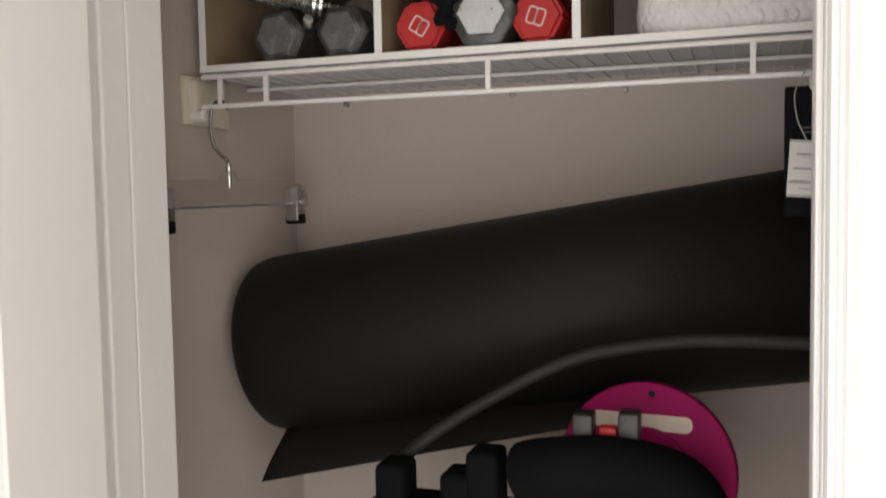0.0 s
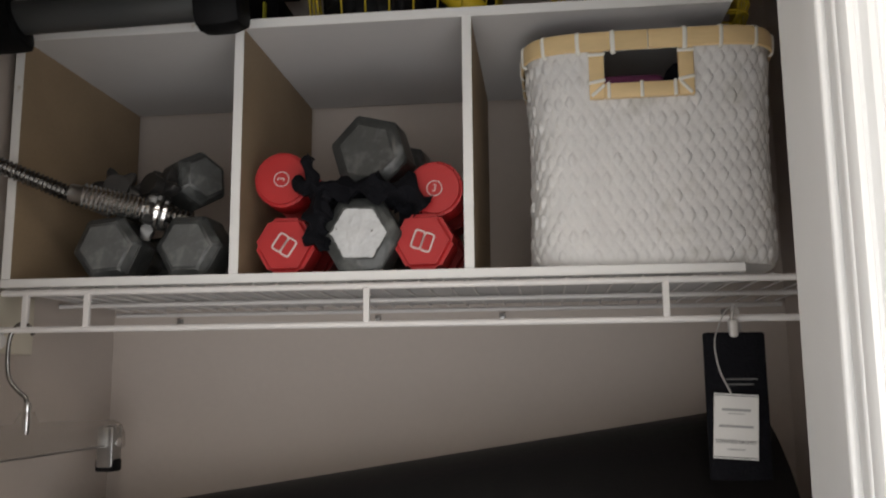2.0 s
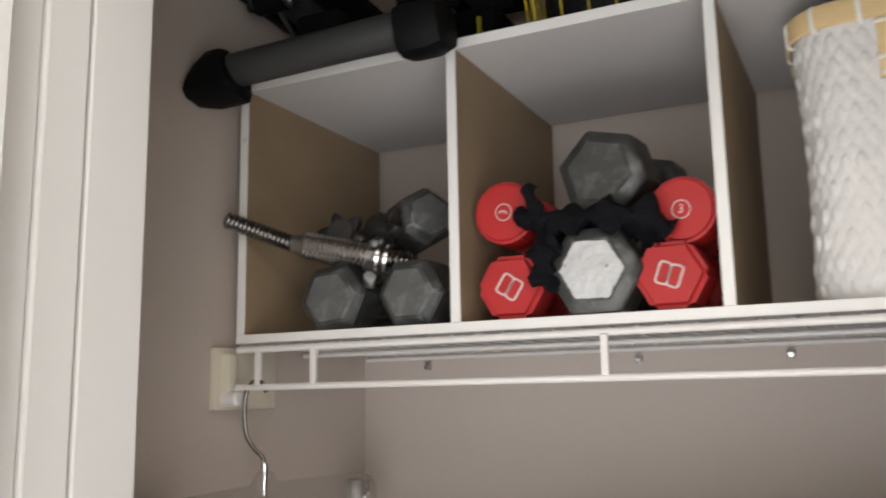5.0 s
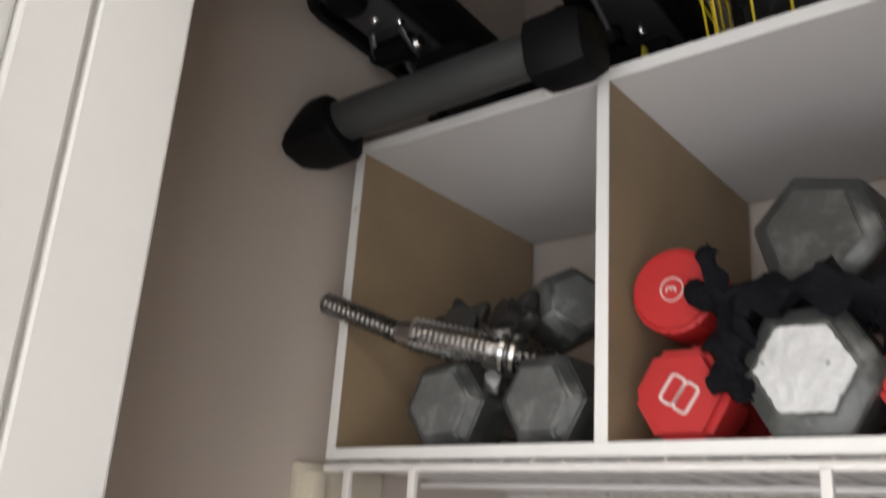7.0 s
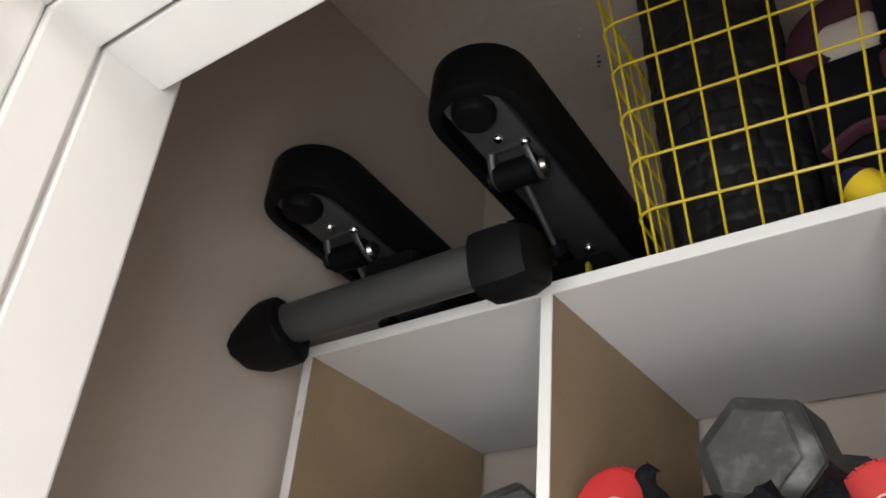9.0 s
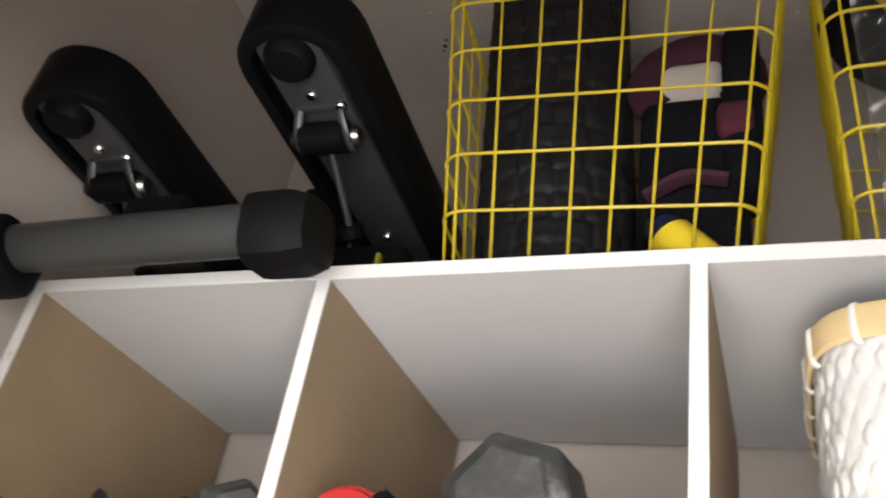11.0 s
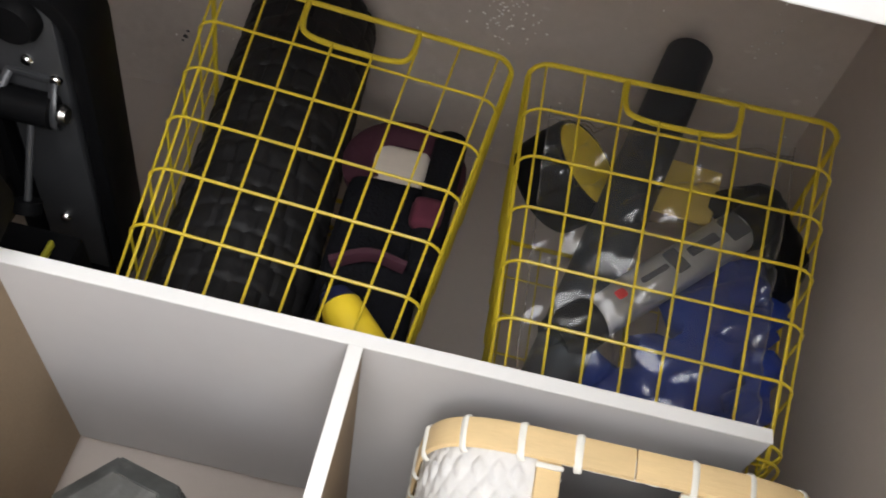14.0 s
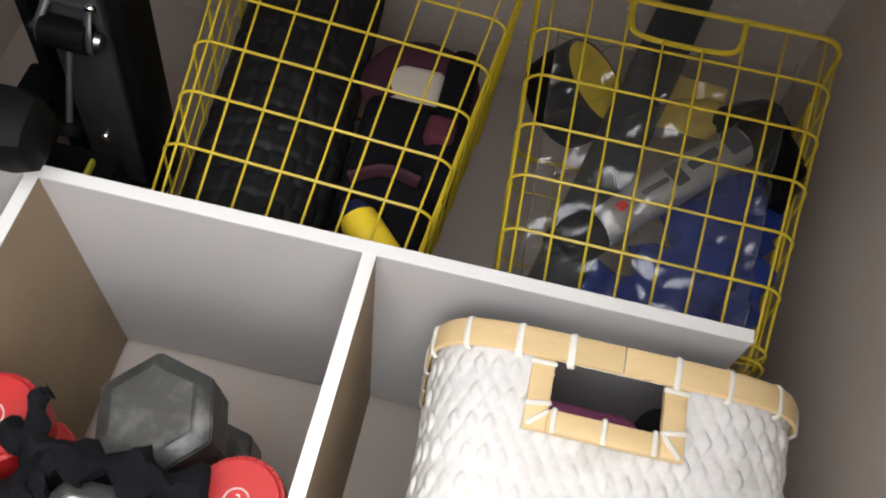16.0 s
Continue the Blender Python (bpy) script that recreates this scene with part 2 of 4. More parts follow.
def sweep(pts, r, n=8, closed=False, cap=True, bm=None, flat=1.0, up=None):
    """A tube along a line of points; r: one radius or one for each point; flat: height of the section over its width."""
    b = bm if bm is not None else bmesh.new()
    P = [Vector(p) for p in pts]
    k = len(P)
    R = r if isinstance(r, (list, tuple)) else [r] * k
    rings, prev = [], Vector(up) if up else None
    for i in range(k):
        if closed:
            d = (P[(i + 1) % k] - P[i - 1]).normalized()
        else:
            d = (P[min(i + 1, k - 1)] - P[max(i - 1, 0)]).normalized()
        if prev is None:
            prev = Vector((0, 0, 1)) if abs(d.z) < 0.9 else Vector((1, 0, 0))
        u = (prev - d * prev.dot(d)).normalized()
        w = d.cross(u)
        prev = u
        rings.append([b.verts.new(P[i] + (u * math.sin(2 * math.pi * j / n) * flat + w * math.cos(2 * math.pi * j / n)) * R[i]) for j in range(n)])
    for i in range(k if closed else k - 1):
        a, c = rings[i], rings[(i + 1) % k]
        for j in range(n):
            b.faces.new((a[j], a[(j + 1) % n], c[(j + 1) % n], c[j]))
    if cap and not closed:
        b.faces.new(rings[0][::-1]), b.faces.new(rings[-1])
    return b


def prism(outline, z0, z1, bevel=0.0, seg=2, m=None, bm=None):
    """An outline in x and y, raised from z0 to z1."""
    b = bmesh.new()
    f = b.faces.new([b.verts.new((x, y, z0)) for x, y in outline])
    g = bmesh.ops.extrude_face_region(b, geom=[f])
    for v in g["geom"]:
        if isinstance(v, bmesh.types.BMVert):
            v.co.z = z1
    if bevel:
        es = [e for e in b.edges if abs(e.verts[0].co.z - e.verts[1].co.z) < 1e-6]
        bmesh.ops.bevel(b, geom=es, offset=bevel, segments=seg, affect="EDGES", profile=0.5)
    if m is not None:
        b.transform(m)
    return add(bm, b) if bm is not None else b


def lathe(profile, n=24, m=None, bm=None):
    """Turns (radius, z) pairs about z."""
    b = bmesh.new()
    rings = [[b.verts.new((r * math.cos(2 * math.pi * j / n), r * math.sin(2 * math.pi * j / n), z)) for j in range(n)] for r, z in profile]
    for a, c in zip(rings, rings[1:]):
        for j in range(n):
            b.faces.new((a[j], a[(j + 1) % n], c[(j + 1) % n], c[j]))
    b.faces.new(rings[0][::-1]), b.faces.new(rings[-1])
    if m is not None:
        b.transform(m)
    return add(bm, b) if bm is not None else b


def rounded(w, d, r, n=4):
    """The outline of a rounded rectangle about the origin."""
    out = []
    for cx, cy, a0 in ((w / 2 - r, d / 2 - r, 0), (-w / 2 + r, d / 2 - r, 90), (-w / 2 + r, -d / 2 + r, 180), (w / 2 - r, -d / 2 + r, 270)):
        out += [(cx + r * math.cos(radians(a0 + 90 * i / n)), cy + r * math.sin(radians(a0 + 90 * i / n))) for i in range(n + 1)]
    return out


def spline(pts, n=8):
    """A smooth line through the points."""
    P = [Vector(p) for p in pts]
    P = [2 * P[0] - P[1]] + P + [2 * P[-1] - P[-2]]
    out = []
    for a, b, c, d in zip(P, P[1:], P[2:], P[3:]):
        for i in range(n):
            t = i / n
            out.append(0.5 * (2 * b + (c - a) * t + (2 * a - 5 * b + 4 * c - d) * t * t + (3 * b - a - 3 * c + d) * t ** 3))
    return out + [P[-2]]


def letters(text, size, m, parent, material, name="lettering", depth=0.0004):
    """Raised lettering in the built-in font, lying in x and y before m."""
    cu = bpy.data.curves.new(name, "FONT")
    cu.body, cu.size, cu.extrude, cu.align_x, cu.align_y = text, size, depth, "CENTER", "CENTER"
    tmp = new(name + "_curve", cu)
    me = bpy.data.meshes.new_from_object(tmp.evaluated_get(bpy.context.evaluated_depsgraph_get()))
    bpy.data.objects.remove(tmp)
    me.transform(m)
    me.materials.clear()
    me.materials.append(material)
    return part(name, me, material, parent)


# ---- the closet and the room before it ----
def wall(name, lo, hi, label, material=M_WALL):
    return solid(name, box(lo, hi), material, label, "wall", kind="structure", smooth=False)


solid("floor", box((-1.6, SOUTH - 0.1, -0.1), (2.6, 0.45, 0)), M_FLOOR, "unseen pale floor that bounces light up into the closet", "floor", kind="structure", smooth=False)
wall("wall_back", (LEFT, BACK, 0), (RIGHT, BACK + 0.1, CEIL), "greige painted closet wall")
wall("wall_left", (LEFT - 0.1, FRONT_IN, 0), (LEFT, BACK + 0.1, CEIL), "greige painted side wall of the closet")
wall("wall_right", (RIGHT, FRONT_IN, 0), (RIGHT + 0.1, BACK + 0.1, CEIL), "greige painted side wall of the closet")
def textured_ceiling():
    """A hand-textured underside: low trowelled ridges with small raised white specks, in one mesh."""
    rng = random.Random(12)
    b = bmesh.new()
    nx, ny = 260, 170
    rows = []
    for j in range(ny + 1):
        row = []
        for i in range(nx + 1):
            x, y = LEFT + (RIGHT - LEFT) * i / nx, FRONT_IN + (BACK - FRONT_IN) * j / ny
            n = noise.noise(Vector((x * 38, y * 62, 2.3))) + 0.6 * noise.noise(Vector((x * 90, y * 130, 7.1)))
            row.append(b.verts.new((x, y, CEIL - 0.0023 * max(0.0, n))))
        rows.append(row)
    for r0, r1 in zip(rows, rows[1:]):
        for i in range(nx):
            b.faces.new((r0[i], r1[i], r1[i + 1], r0[i + 1]))
    for f in b.faces:
        f.smooth = True
    for cx, cy, sx, sy, n in ((0.570, 0.079, 0.016, 0.018, 60), (0.56, 0.05, 0.05, 0.03, 14), (0.835, 0.035, 0.008, 0.022, 14), (0.60, 0.06, 0.20, 0.06, 22), (0.26, 0.20, 0.03, 0.03, 26), (0.62, 0.22, 0.08, 0.04, 20)):
        for k in range(n):
            x, y = min(RIGHT - 0.01, max(LEFT + 0.01, rng.gauss(cx, sx))), min(BACK - 0.01, max(FRONT_IN + 0.01, rng.gauss(cy, sy)))
            r = rng.uniform(0.0007, 0.0017)
            rim = [b.verts.new((x + r * rng.uniform(0.6, 1.5) * math.cos(a * 1.2566), y + r * rng.uniform(0.6, 1.3) * math.sin(a * 1.2566), CEIL - 0.0004)) for a in range(5)]
            tip = b.verts.new((x, y, CEIL - 0.0026))
            for i in range(5):
                b.faces.new((rim[i], rim[(i + 1) % 5], tip)).material_index = 1
    # a dark chip where the texture has broken away
    for x, y, r in ((0.210, 0.212, 0.0032), (0.214, 0.203, 0.0022), (0.206, 0.219, 0.0018)):
        b.faces.new([b.verts.new((x + r * math.cos(a * 0.9) * (1.4 if a % 2 else 0.8), y + r * math.sin(a * 0.9), CEIL - 0.0024)) for a in range(7)]).material_index = 2
    box((LEFT, FRONT_IN, CEIL + 0.001), (RIGHT, BACK, CEIL + 0.1), bm=b)
    me = bpy.data.meshes.new("ceiling")
    b.to_mesh(me)
    b.free()
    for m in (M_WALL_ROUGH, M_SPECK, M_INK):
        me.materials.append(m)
    return tagged(new("ceiling", me), "greige hand-textured closet ceiling with small white specks", "ceiling", kind="structure")


textured_ceiling()
# unseen ceiling, added to close the room and hold its light
solid("ceiling_room", box((-1.6, SOUTH - 0.1, 2.44), (2.6, FRONT_OUT, 2.54)), M_CEIL, "unseen white ceiling added to close the room", "ceiling", kind="structure", smooth=False)
wall("wall_front_left", (-1.6, FRONT_OUT, 0), (JAMB_L - 0.02, FRONT_IN, CEIL), "painted wall beside the closet doorway", M_ROOM)
wall("wall_front_right", (JAMB_R + 0.02, FRONT_OUT, 0), (2.6, FRONT_IN, CEIL), "tan painted wall beside the closet doorway", M_ROOM)
wall("wall_front_over", (JAMB_L - 0.02, FRONT_OUT, HEAD + 0.02), (JAMB_R + 0.02, FRONT_IN, CEIL), "painted wall over the closet doorway", M_ROOM)
# unseen side walls, added to send light back into the closet
wall("wall_room_west", (-1.7, SOUTH - 0.1, 0), (-1.6, FRONT_OUT, 2.54), "unseen tan room wall added to bounce light", M_ROOM)
wall("wall_room_east", (2.6, SOUTH - 0.1, 0), (2.7, FRONT_OUT, 2.54), "unseen tan room wall added to bounce light", M_ROOM)
# unseen walls added round the area light, set near to widen its spread
wall("wall_south_west", (-1.7, SOUTH - 0.1, 0), (-0.32, SOUTH, 2.54), "unseen tan wall added beside the area light", M_ROOM)
wall("wall_south_east", (1.92, SOUTH - 0.1, 0), (2.7, SOUTH, 2.54), "unseen tan wall added beside the area light", M_ROOM)
wall("wall_south_over", (-0.32, SOUTH - 0.1, 2.06), (1.92, SOUTH, 2.54), "unseen tan wall added over the area light", M_ROOM)
wall("wall_south_sill", (-0.32, SOUTH - 0.1, 0), (1.92, SOUTH, 0.02), "unseen tan sill added under the area light", M_ROOM)

# the frame of the doorway: jamb boards, stops and a moulded casing
SEAM, STOP_END = -0.350, -0.388                # the seam in the jamb and the outer edge of the stop
frame_ob = thing("door_frame", "white painted wooden door frame with moulded casing", "door frame", kind="structure")
for y0, y1, proud in ((SEAM + 0.0016, FRONT_IN + 0.018, 0.0), (STOP_END, SEAM - 0.0016, 0.0022), (FRONT_OUT, STOP_END - 0.001, 0.0)):
    part("jamb", box((JAMB_L - 0.02, y0, 0), (JAMB_L + proud, y1, HEAD + 0.02), 0.0024), M_TRIM, frame_ob, smooth=False)
    part("head_jamb", box((JAMB_L, y0, HEAD - proud), (JAMB_R, min(y1, FRONT_IN + 0.006), HEAD + 0.02), 0.0015), M_TRIM, frame_ob, smooth=False)
part("jamb_core", box((JAMB_L - 0.02, FRONT_OUT + 0.004, 0), (JAMB_L - 0.0035, FRONT_IN + 0.012, HEAD + 0.018)), M_TRIM, frame_ob, smooth=False)
for y0, y1, proud in ((-0.3865, FRONT_IN - 0.012, 0.0), (-0.4130, -0.3885, 0.004), (FRONT_OUT - 0.003, -0.4145, 0.0)):
    part("jamb", box((JAMB_R - proud, y0, 0), (JAMB_R + 0.02, y1, HEAD + 0.02), 0.0024), M_TRIM, frame_ob, smooth=False)


def casing_profile():
    # across the casing from its inner edge (u) and out from the wall (v)
    return [(0, 0), (0, 0.010), (0.002, 0.0135), (0.0055, 0.0135), (0.0080, 0.0075), (0.0100, 0.0080), (0.0125, 0.0140), (0.0160, 0.0150),
            (0.0185, 0.0120), (0.0320, 0.0140), (0.0405, 0.0190), (0.0445, 0.0195), (0.0470, 0.0130), (0.0495, 0.0135), (0.0530, 0.0190), (0.0565, 0.0185), (0.0590, 0.014), (0.0590, 0)]


def casing(x_in, side):
    b = bmesh.new()
    rows = []
    for z, mitre in ((0, 0), (HEAD + 0.002, 1)):
        rows.append([b.verts.new((x_in + side * u, FRONT_OUT - v, z + mitre * u)) for u, v in casing_profile()])
    for i in range(len(rows[0]) - 1):
        b.faces.new((rows[0][i], rows[0][i + 1], rows[1][i + 1], rows[1][i]))
    b.faces.new(rows[0]), b.faces.new(rows[1][::-1])
    return b


part("casing", casing(JAMB_R + 0.0015, 1), M_TRIM, frame_ob)
part("casing", casing(JAMB_L - 0.012, -1), M_TRIM, frame_ob)
b = bmesh.new()
rows = [[b.verts.new((x0 + s * u, FRONT_OUT - v, HEAD + 0.002 + u)) for u, v in casing_profile()] for x0, s in ((JAMB_L - 0.012, -1), (JAMB_R + 0.012, 1))]
for i in range(len(rows[0]) - 1):
    b.faces.new((rows[0][i], rows[0][i + 1], rows[1][i + 1], rows[1][i]))
b.faces.new(rows[0]), b.faces.new(rows[1][::-1])
part("casing", b, M_TRIM, frame_ob)

# the door, standing open at a right angle to the wall
door = thing("door_1", "white painted panel door standing open", "door", kind="structure")
b = bmesh.new()
y0, y1, x0, x1 = -1.03, -0.434, JAMB_L + 0.0005, JAMB_L + 0.031
for lo, hi in (((x0, y0, 0.012), (x1, y0 + 0.11, 2.04)), ((x0, y1 - 0.11, 0.012), (x1, y1, 2.04)), ((x0, y0 + 0.11, 0.012), (x1, y1 - 0.11, 0.22)),
               ((x0, y0 + 0.11, 1.92), (x1, y1 - 0.11, 2.04)), ((x0, y0 + 0.11, 0.92), (x1, y1 - 0.11, 1.06))):
    box(lo, hi, 0.002, 1, bm=b)
part("door_frame_rails", b, M_TRIM, door)
for z0, z1 in ((0.22, 0.92), (1.06, 1.92)):
    part("door_panel", box((x0 + 0.008, y0 + 0.112, z0 + 0.002), (x1 - 0.008, y1 - 0.112, z1 - 0.002), 0.004), M_TRIM, door)

# the lamp of the room, on its ceiling behind the camera
lamp = thing("ceiling_lamp", "white base of the passage ceiling lamp", "lamp", pose(LAMP[0], LAMP[1], 2.44))
part("lamp_base", lathe([(0.17, -0.02), (0.175, 0.0)], 32), M_TRIM, lamp)

# ---- the wire shelf ----
shelf = thing("wire_shelf", "white vinyl-coated ventilated wire shelf with a front lip", "shelf")
X0, X1 = LEFT + 0.004, RIGHT - 0.004
for y, z, r in ((-0.004, 1.7435, 0.0036), (-0.006, 1.7035, 0.0036), (0.15, 1.7435, 0.0030), (0.303, 1.7435, 0.0032)):
    part("rail", sweep([(X0 + (0.022 if y < 0 else 0), y, z), (X1, y, z)], r, 10), M_WIRE, shelf)
upright = finish("upright", box((-0.0034, -0.0028, 0), (0.0034, 0.0028, 0.036), 0.001), M_WIRE)
for x in (0.0975 - 0.055 - 0.006, 0.107, 0.414, 0.719):
    part("upright", upright, M_WIRE, shelf).location = (x, -0.0065, 1.7055)
deck = finish("deck_wire", sweep([(0, -0.0005, -0.004), (0, 0.0, 0.0), (0, 0.004, 0.0008), (0, 0.303, 0.0008)], 0.0012, 6), M_WIRE, True)
x = X0 + 0.022
while x < X1:
    part("deck_wire", deck, M_WIRE, shelf).location = (x, 0.0, 1.7478)
    x += 0.0256
bracket = thing("shelf_bracket", "ivory plastic end bracket holding the wire shelf to the wall", "bracket", pose(LEFT, 0, 0))
b = box((0.0, -0.020, 1.680), (0.010, 0.086, 1.7470), 0.002)
part("bracket_plate", b, M_IVORY, bracket)
part("bracket_socket", box((0.006, -0.012, 1.694), (0.020, 0.004, 1.7405), 0.003), M_IVORY, bracket)
part("bracket_peg", lathe([(0.0085, 0), (0.0085, 0.022), (0.006, 0.025)], 16, pose(0.006, -0.005, 1.692, 0, 90, 0)), M_WIRE, bracket)
for x in (0.082, 0.368, 0.541, 0.835):
    clip = thing("wall_clip", "small grey screw clip fixing the shelf to the wall", "clip", pose(x, BACK, 1.728), group="shelf clips")
    part("clip_body", box((-0.004, -0.007, -0.002), (0.004, 0.0, 0.009), 0.0015), M_DULLCHROME, clip)
    part("screw", lathe([(0.004, 0), (0.003, 0.002)], 12, pose(0, -0.007, 0.002, 90, 0, 0)), M_CHROME, clip)

# ---- the cube organizer, laid on its side; its end panel at the open end is missing ----
D, T = 0.292, 0.0104
org = thing("cube_organizer", "white laminate three-cube organizer lying on the wire shelf, one end open", "organizer")
part("bottom_panel", box((0.0, 0, DECK + 0.0005), (0.800, D, DECK + T), 0.0006, 1), M_LAM, org)
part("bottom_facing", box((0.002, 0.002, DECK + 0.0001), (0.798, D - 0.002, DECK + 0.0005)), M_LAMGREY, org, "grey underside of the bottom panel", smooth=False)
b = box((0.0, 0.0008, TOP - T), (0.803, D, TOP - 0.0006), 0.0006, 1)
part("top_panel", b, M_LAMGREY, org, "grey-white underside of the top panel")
part("edge_band", box((-0.0003, -0.0008, TOP - T - 0.0003), (0.8035, 0.0008, TOP), 0.0003, 1), M_LAM, org)
part("top_facing", box((0.0, 0.0008, TOP - 0.0006), (0.803, D, TOP), 0), M_LAM, org)
for x in (0.0065, 0.267, 0.5215):
    part("divider", box((x - T / 2 + 0.0004, 0.0008, DECK + T), (x + T / 2 - 0.0004, D, TOP - T), 0.0), M_BOARD, org, "brown hardboard divider with a white front edge")
    part("edge_band", box((x - T / 2, -0.0008, DECK + T), (x + T / 2, 0.0008, TOP - T - 0.0003), 0.0003, 1), M_LAM, org)


# ---- dumbbells ----
def hexagon(r, turn=0.0, n=6):
    return [(r * math.cos(2 * math.pi * i / n + turn), r * math.sin(2 * math.pi * i / n + turn)) for i in range(n)]


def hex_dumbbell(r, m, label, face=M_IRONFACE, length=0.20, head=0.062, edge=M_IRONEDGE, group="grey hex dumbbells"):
    """Lies along y with its front face at y = 0; corners to the left and right."""
    t = thing("hex_dumbbell", label, "dumbbell", m, group)
    back = pose(0, 0, 0, -90, 0, 0)          # z of the outline turns to y
    for y in (0.0, length - head):
        b = bmesh.new()
        k = r * 0.76
        c = 0.008
        rings = []
        for rr, z in ((k, 0), (r, c), (r, head - c), (k, head)):
            rings.append([b.verts.new((x, yy, z)) for x, yy in hexagon(rr)])
        for a, d in zip(rings, rings[1:]):
            for j in range(6):
                b.faces.new((a[j], a[(j + 1) % 6], d[(j + 1) % 6], d[j]))
        b.faces.new(rings[0][::-1]), b.faces.new(rings[-1])
        bmesh.ops.bevel(b, geom=b.edges[:], offset=0.0016, segments=2, affect="EDGES")
        b.transform(back)
        b.transform(pose(0, y, 0))
        part("head", b, M_IRON, t)
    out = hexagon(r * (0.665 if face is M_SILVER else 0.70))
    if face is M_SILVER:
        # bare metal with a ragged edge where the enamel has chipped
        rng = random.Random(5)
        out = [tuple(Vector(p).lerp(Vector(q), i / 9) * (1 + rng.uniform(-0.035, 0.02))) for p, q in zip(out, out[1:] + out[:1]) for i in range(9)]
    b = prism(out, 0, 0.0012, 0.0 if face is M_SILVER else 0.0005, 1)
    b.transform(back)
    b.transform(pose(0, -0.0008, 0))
    part("end_face", b, face, t, "worn end face of the head, some toned as lit")
    part("grip", lathe([(0.0135, 0), (0.0160, (length - 2 * head) * 0.5), (0.0135, length - 2 * head)], 20, pose(0, head, 0, -90, 0, 0)), M_DULLCHROME, t, "knurled steel grip")
    return t


def red_dumbbell(r, m, label, digit, turn, n, length=0.15, head=0.048, ring=False, size=0.03):
    """Vinyl-dipped, along y, front face at y = 0; n sides to the head."""
    t = thing("red_dumbbell", label, "dumbbell", m, group="red dumbbells")
    back = pose(0, 0, 0, -90, 0, 0)
    for y in (0.0, length - head):
        b = prism(hexagon(r, 0, n), 0, head, 0.0)
        bmesh.ops.bevel(b, geom=b.edges[:], offset=0.005 if n < 10 else 0.004, segments=3, affect="EDGES")
        b.transform(back)
        b.transform(pose(0, y, 0))
        part("head", b, M_RED, t)
    part("grip", lathe([(0.013, 0), (0.0155, (length - 2 * head) / 2), (0.013, length - 2 * head)], 20, pose(0, head, 0, -90, 0, 0)), M_RED, t)
    spin = pose(0, -0.0006, 0) @ pose(0, 0, 0, 90, 0, 0) @ pose(0, 0, 0, 0, 0, turn)
    if ring:
        letters(digit, size, spin @ Matrix.Diagonal((0.85, 1, 1, 1)), t, M_PRINT, "weight_number")
    else:
        b = bmesh.new()
        for dy in (-0.0053, 0.0053):
            sweep([spin @ Vector((x, y + dy, 0)) for x, y in rounded(0.0195, 0.0106, 0.0030)], 0.00115, 6, closed=True, bm=b)
        part("weight_number", b, M_PRINT, t, "white figure 8")
    if ring:
        b = sweep([(0.0082 * math.cos(a * math.pi / 12), -0.0004, 0.0082 * math.sin(a * math.pi / 12)) for a in range(24)], 0.0006, 5, closed=True)
        part("printed_ring", b, M_PRINT, t)
    return t


BED = DECK + T
hex_dumbbell(0.0455, pose(0.4045, -0.004, BED + 0.0396), "grey hex dumbbell with a bare silver end face", M_SILVER)
hex_dumbbell(0.0455, pose(0.4060, 0.030, 1.8985, 3, 14, -3), "grey hex dumbbell lying on the black strap", M_IRON, 0.21, 0.066)
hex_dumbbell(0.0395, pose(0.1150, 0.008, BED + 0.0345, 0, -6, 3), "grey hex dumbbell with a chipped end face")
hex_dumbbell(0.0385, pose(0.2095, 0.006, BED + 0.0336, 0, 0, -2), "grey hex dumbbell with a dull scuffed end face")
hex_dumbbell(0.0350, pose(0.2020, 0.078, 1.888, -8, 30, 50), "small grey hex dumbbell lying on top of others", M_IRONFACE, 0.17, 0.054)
red_dumbbell(0.0350, pose(0.3205, 0.008, BED + 0.0312, 0, 0, 2), "red vinyl hex dumbbell with a white 8", "8", 57, 6, size=0.036)
red_dumbbell(0.0345, pose(0.4715, 0.006, BED + 0.0312, 0, 0, -3), "red vinyl hex dumbbell with a white 8", "8", 70, 6, size=0.036)
red_dumbbell(0.0315, pose(0.3140, 0.014, 1.8660, 0, 0, 2), "round-headed red vinyl dumbbell with a ringed 3", "3", 85, 28, 0.14, 0.045, True, 0.0115)
red_dumbbell(0.0310, pose(0.4835, 0.014, 1.8500, 0, 0, -2), "round-headed red vinyl dumbbell with a ringed 3", "3", -8, 28, 0.14, 0.045, True, 0.0115)
red_dumbbell(0.0300, pose(0.4850, 0.170, BED + 0.0300, 0, 0, -4), "round-headed red vinyl dumbbell behind others", "3", 30, 28, 0.10, 0.036, True, 0.0115)

# the threaded bar of an adjustable dumbbell, with a star nut
def along(p0, p1):
    return Matrix.Translation(p0) @ (p1 - p0).normalized().to_track_quat("Z", "Y").to_matrix().to_4x4()


bar = thing("dumbbell_bar", "dark threaded steel dumbbell bar leaning across the cube", "dumbbell bar", group="dumbbell bars")
at_bar = along(Vector((0.004, -0.021, 1.8845)), Vector((0.098, 0.012, 1.8450)))
prof = [(0.0072 if i % 2 else 0.0098, 0.104 * i / 41) for i in range(42)]
part("threaded_end", lathe([(0.0070, -0.003)] + prof, 20, at_bar), M_THREAD, bar, "dark coarse thread")
part("plain_shaft", lathe([(0.0080, 0.104), (0.0080, 0.128)], 20, at_bar), M_DULLCHROME, bar)
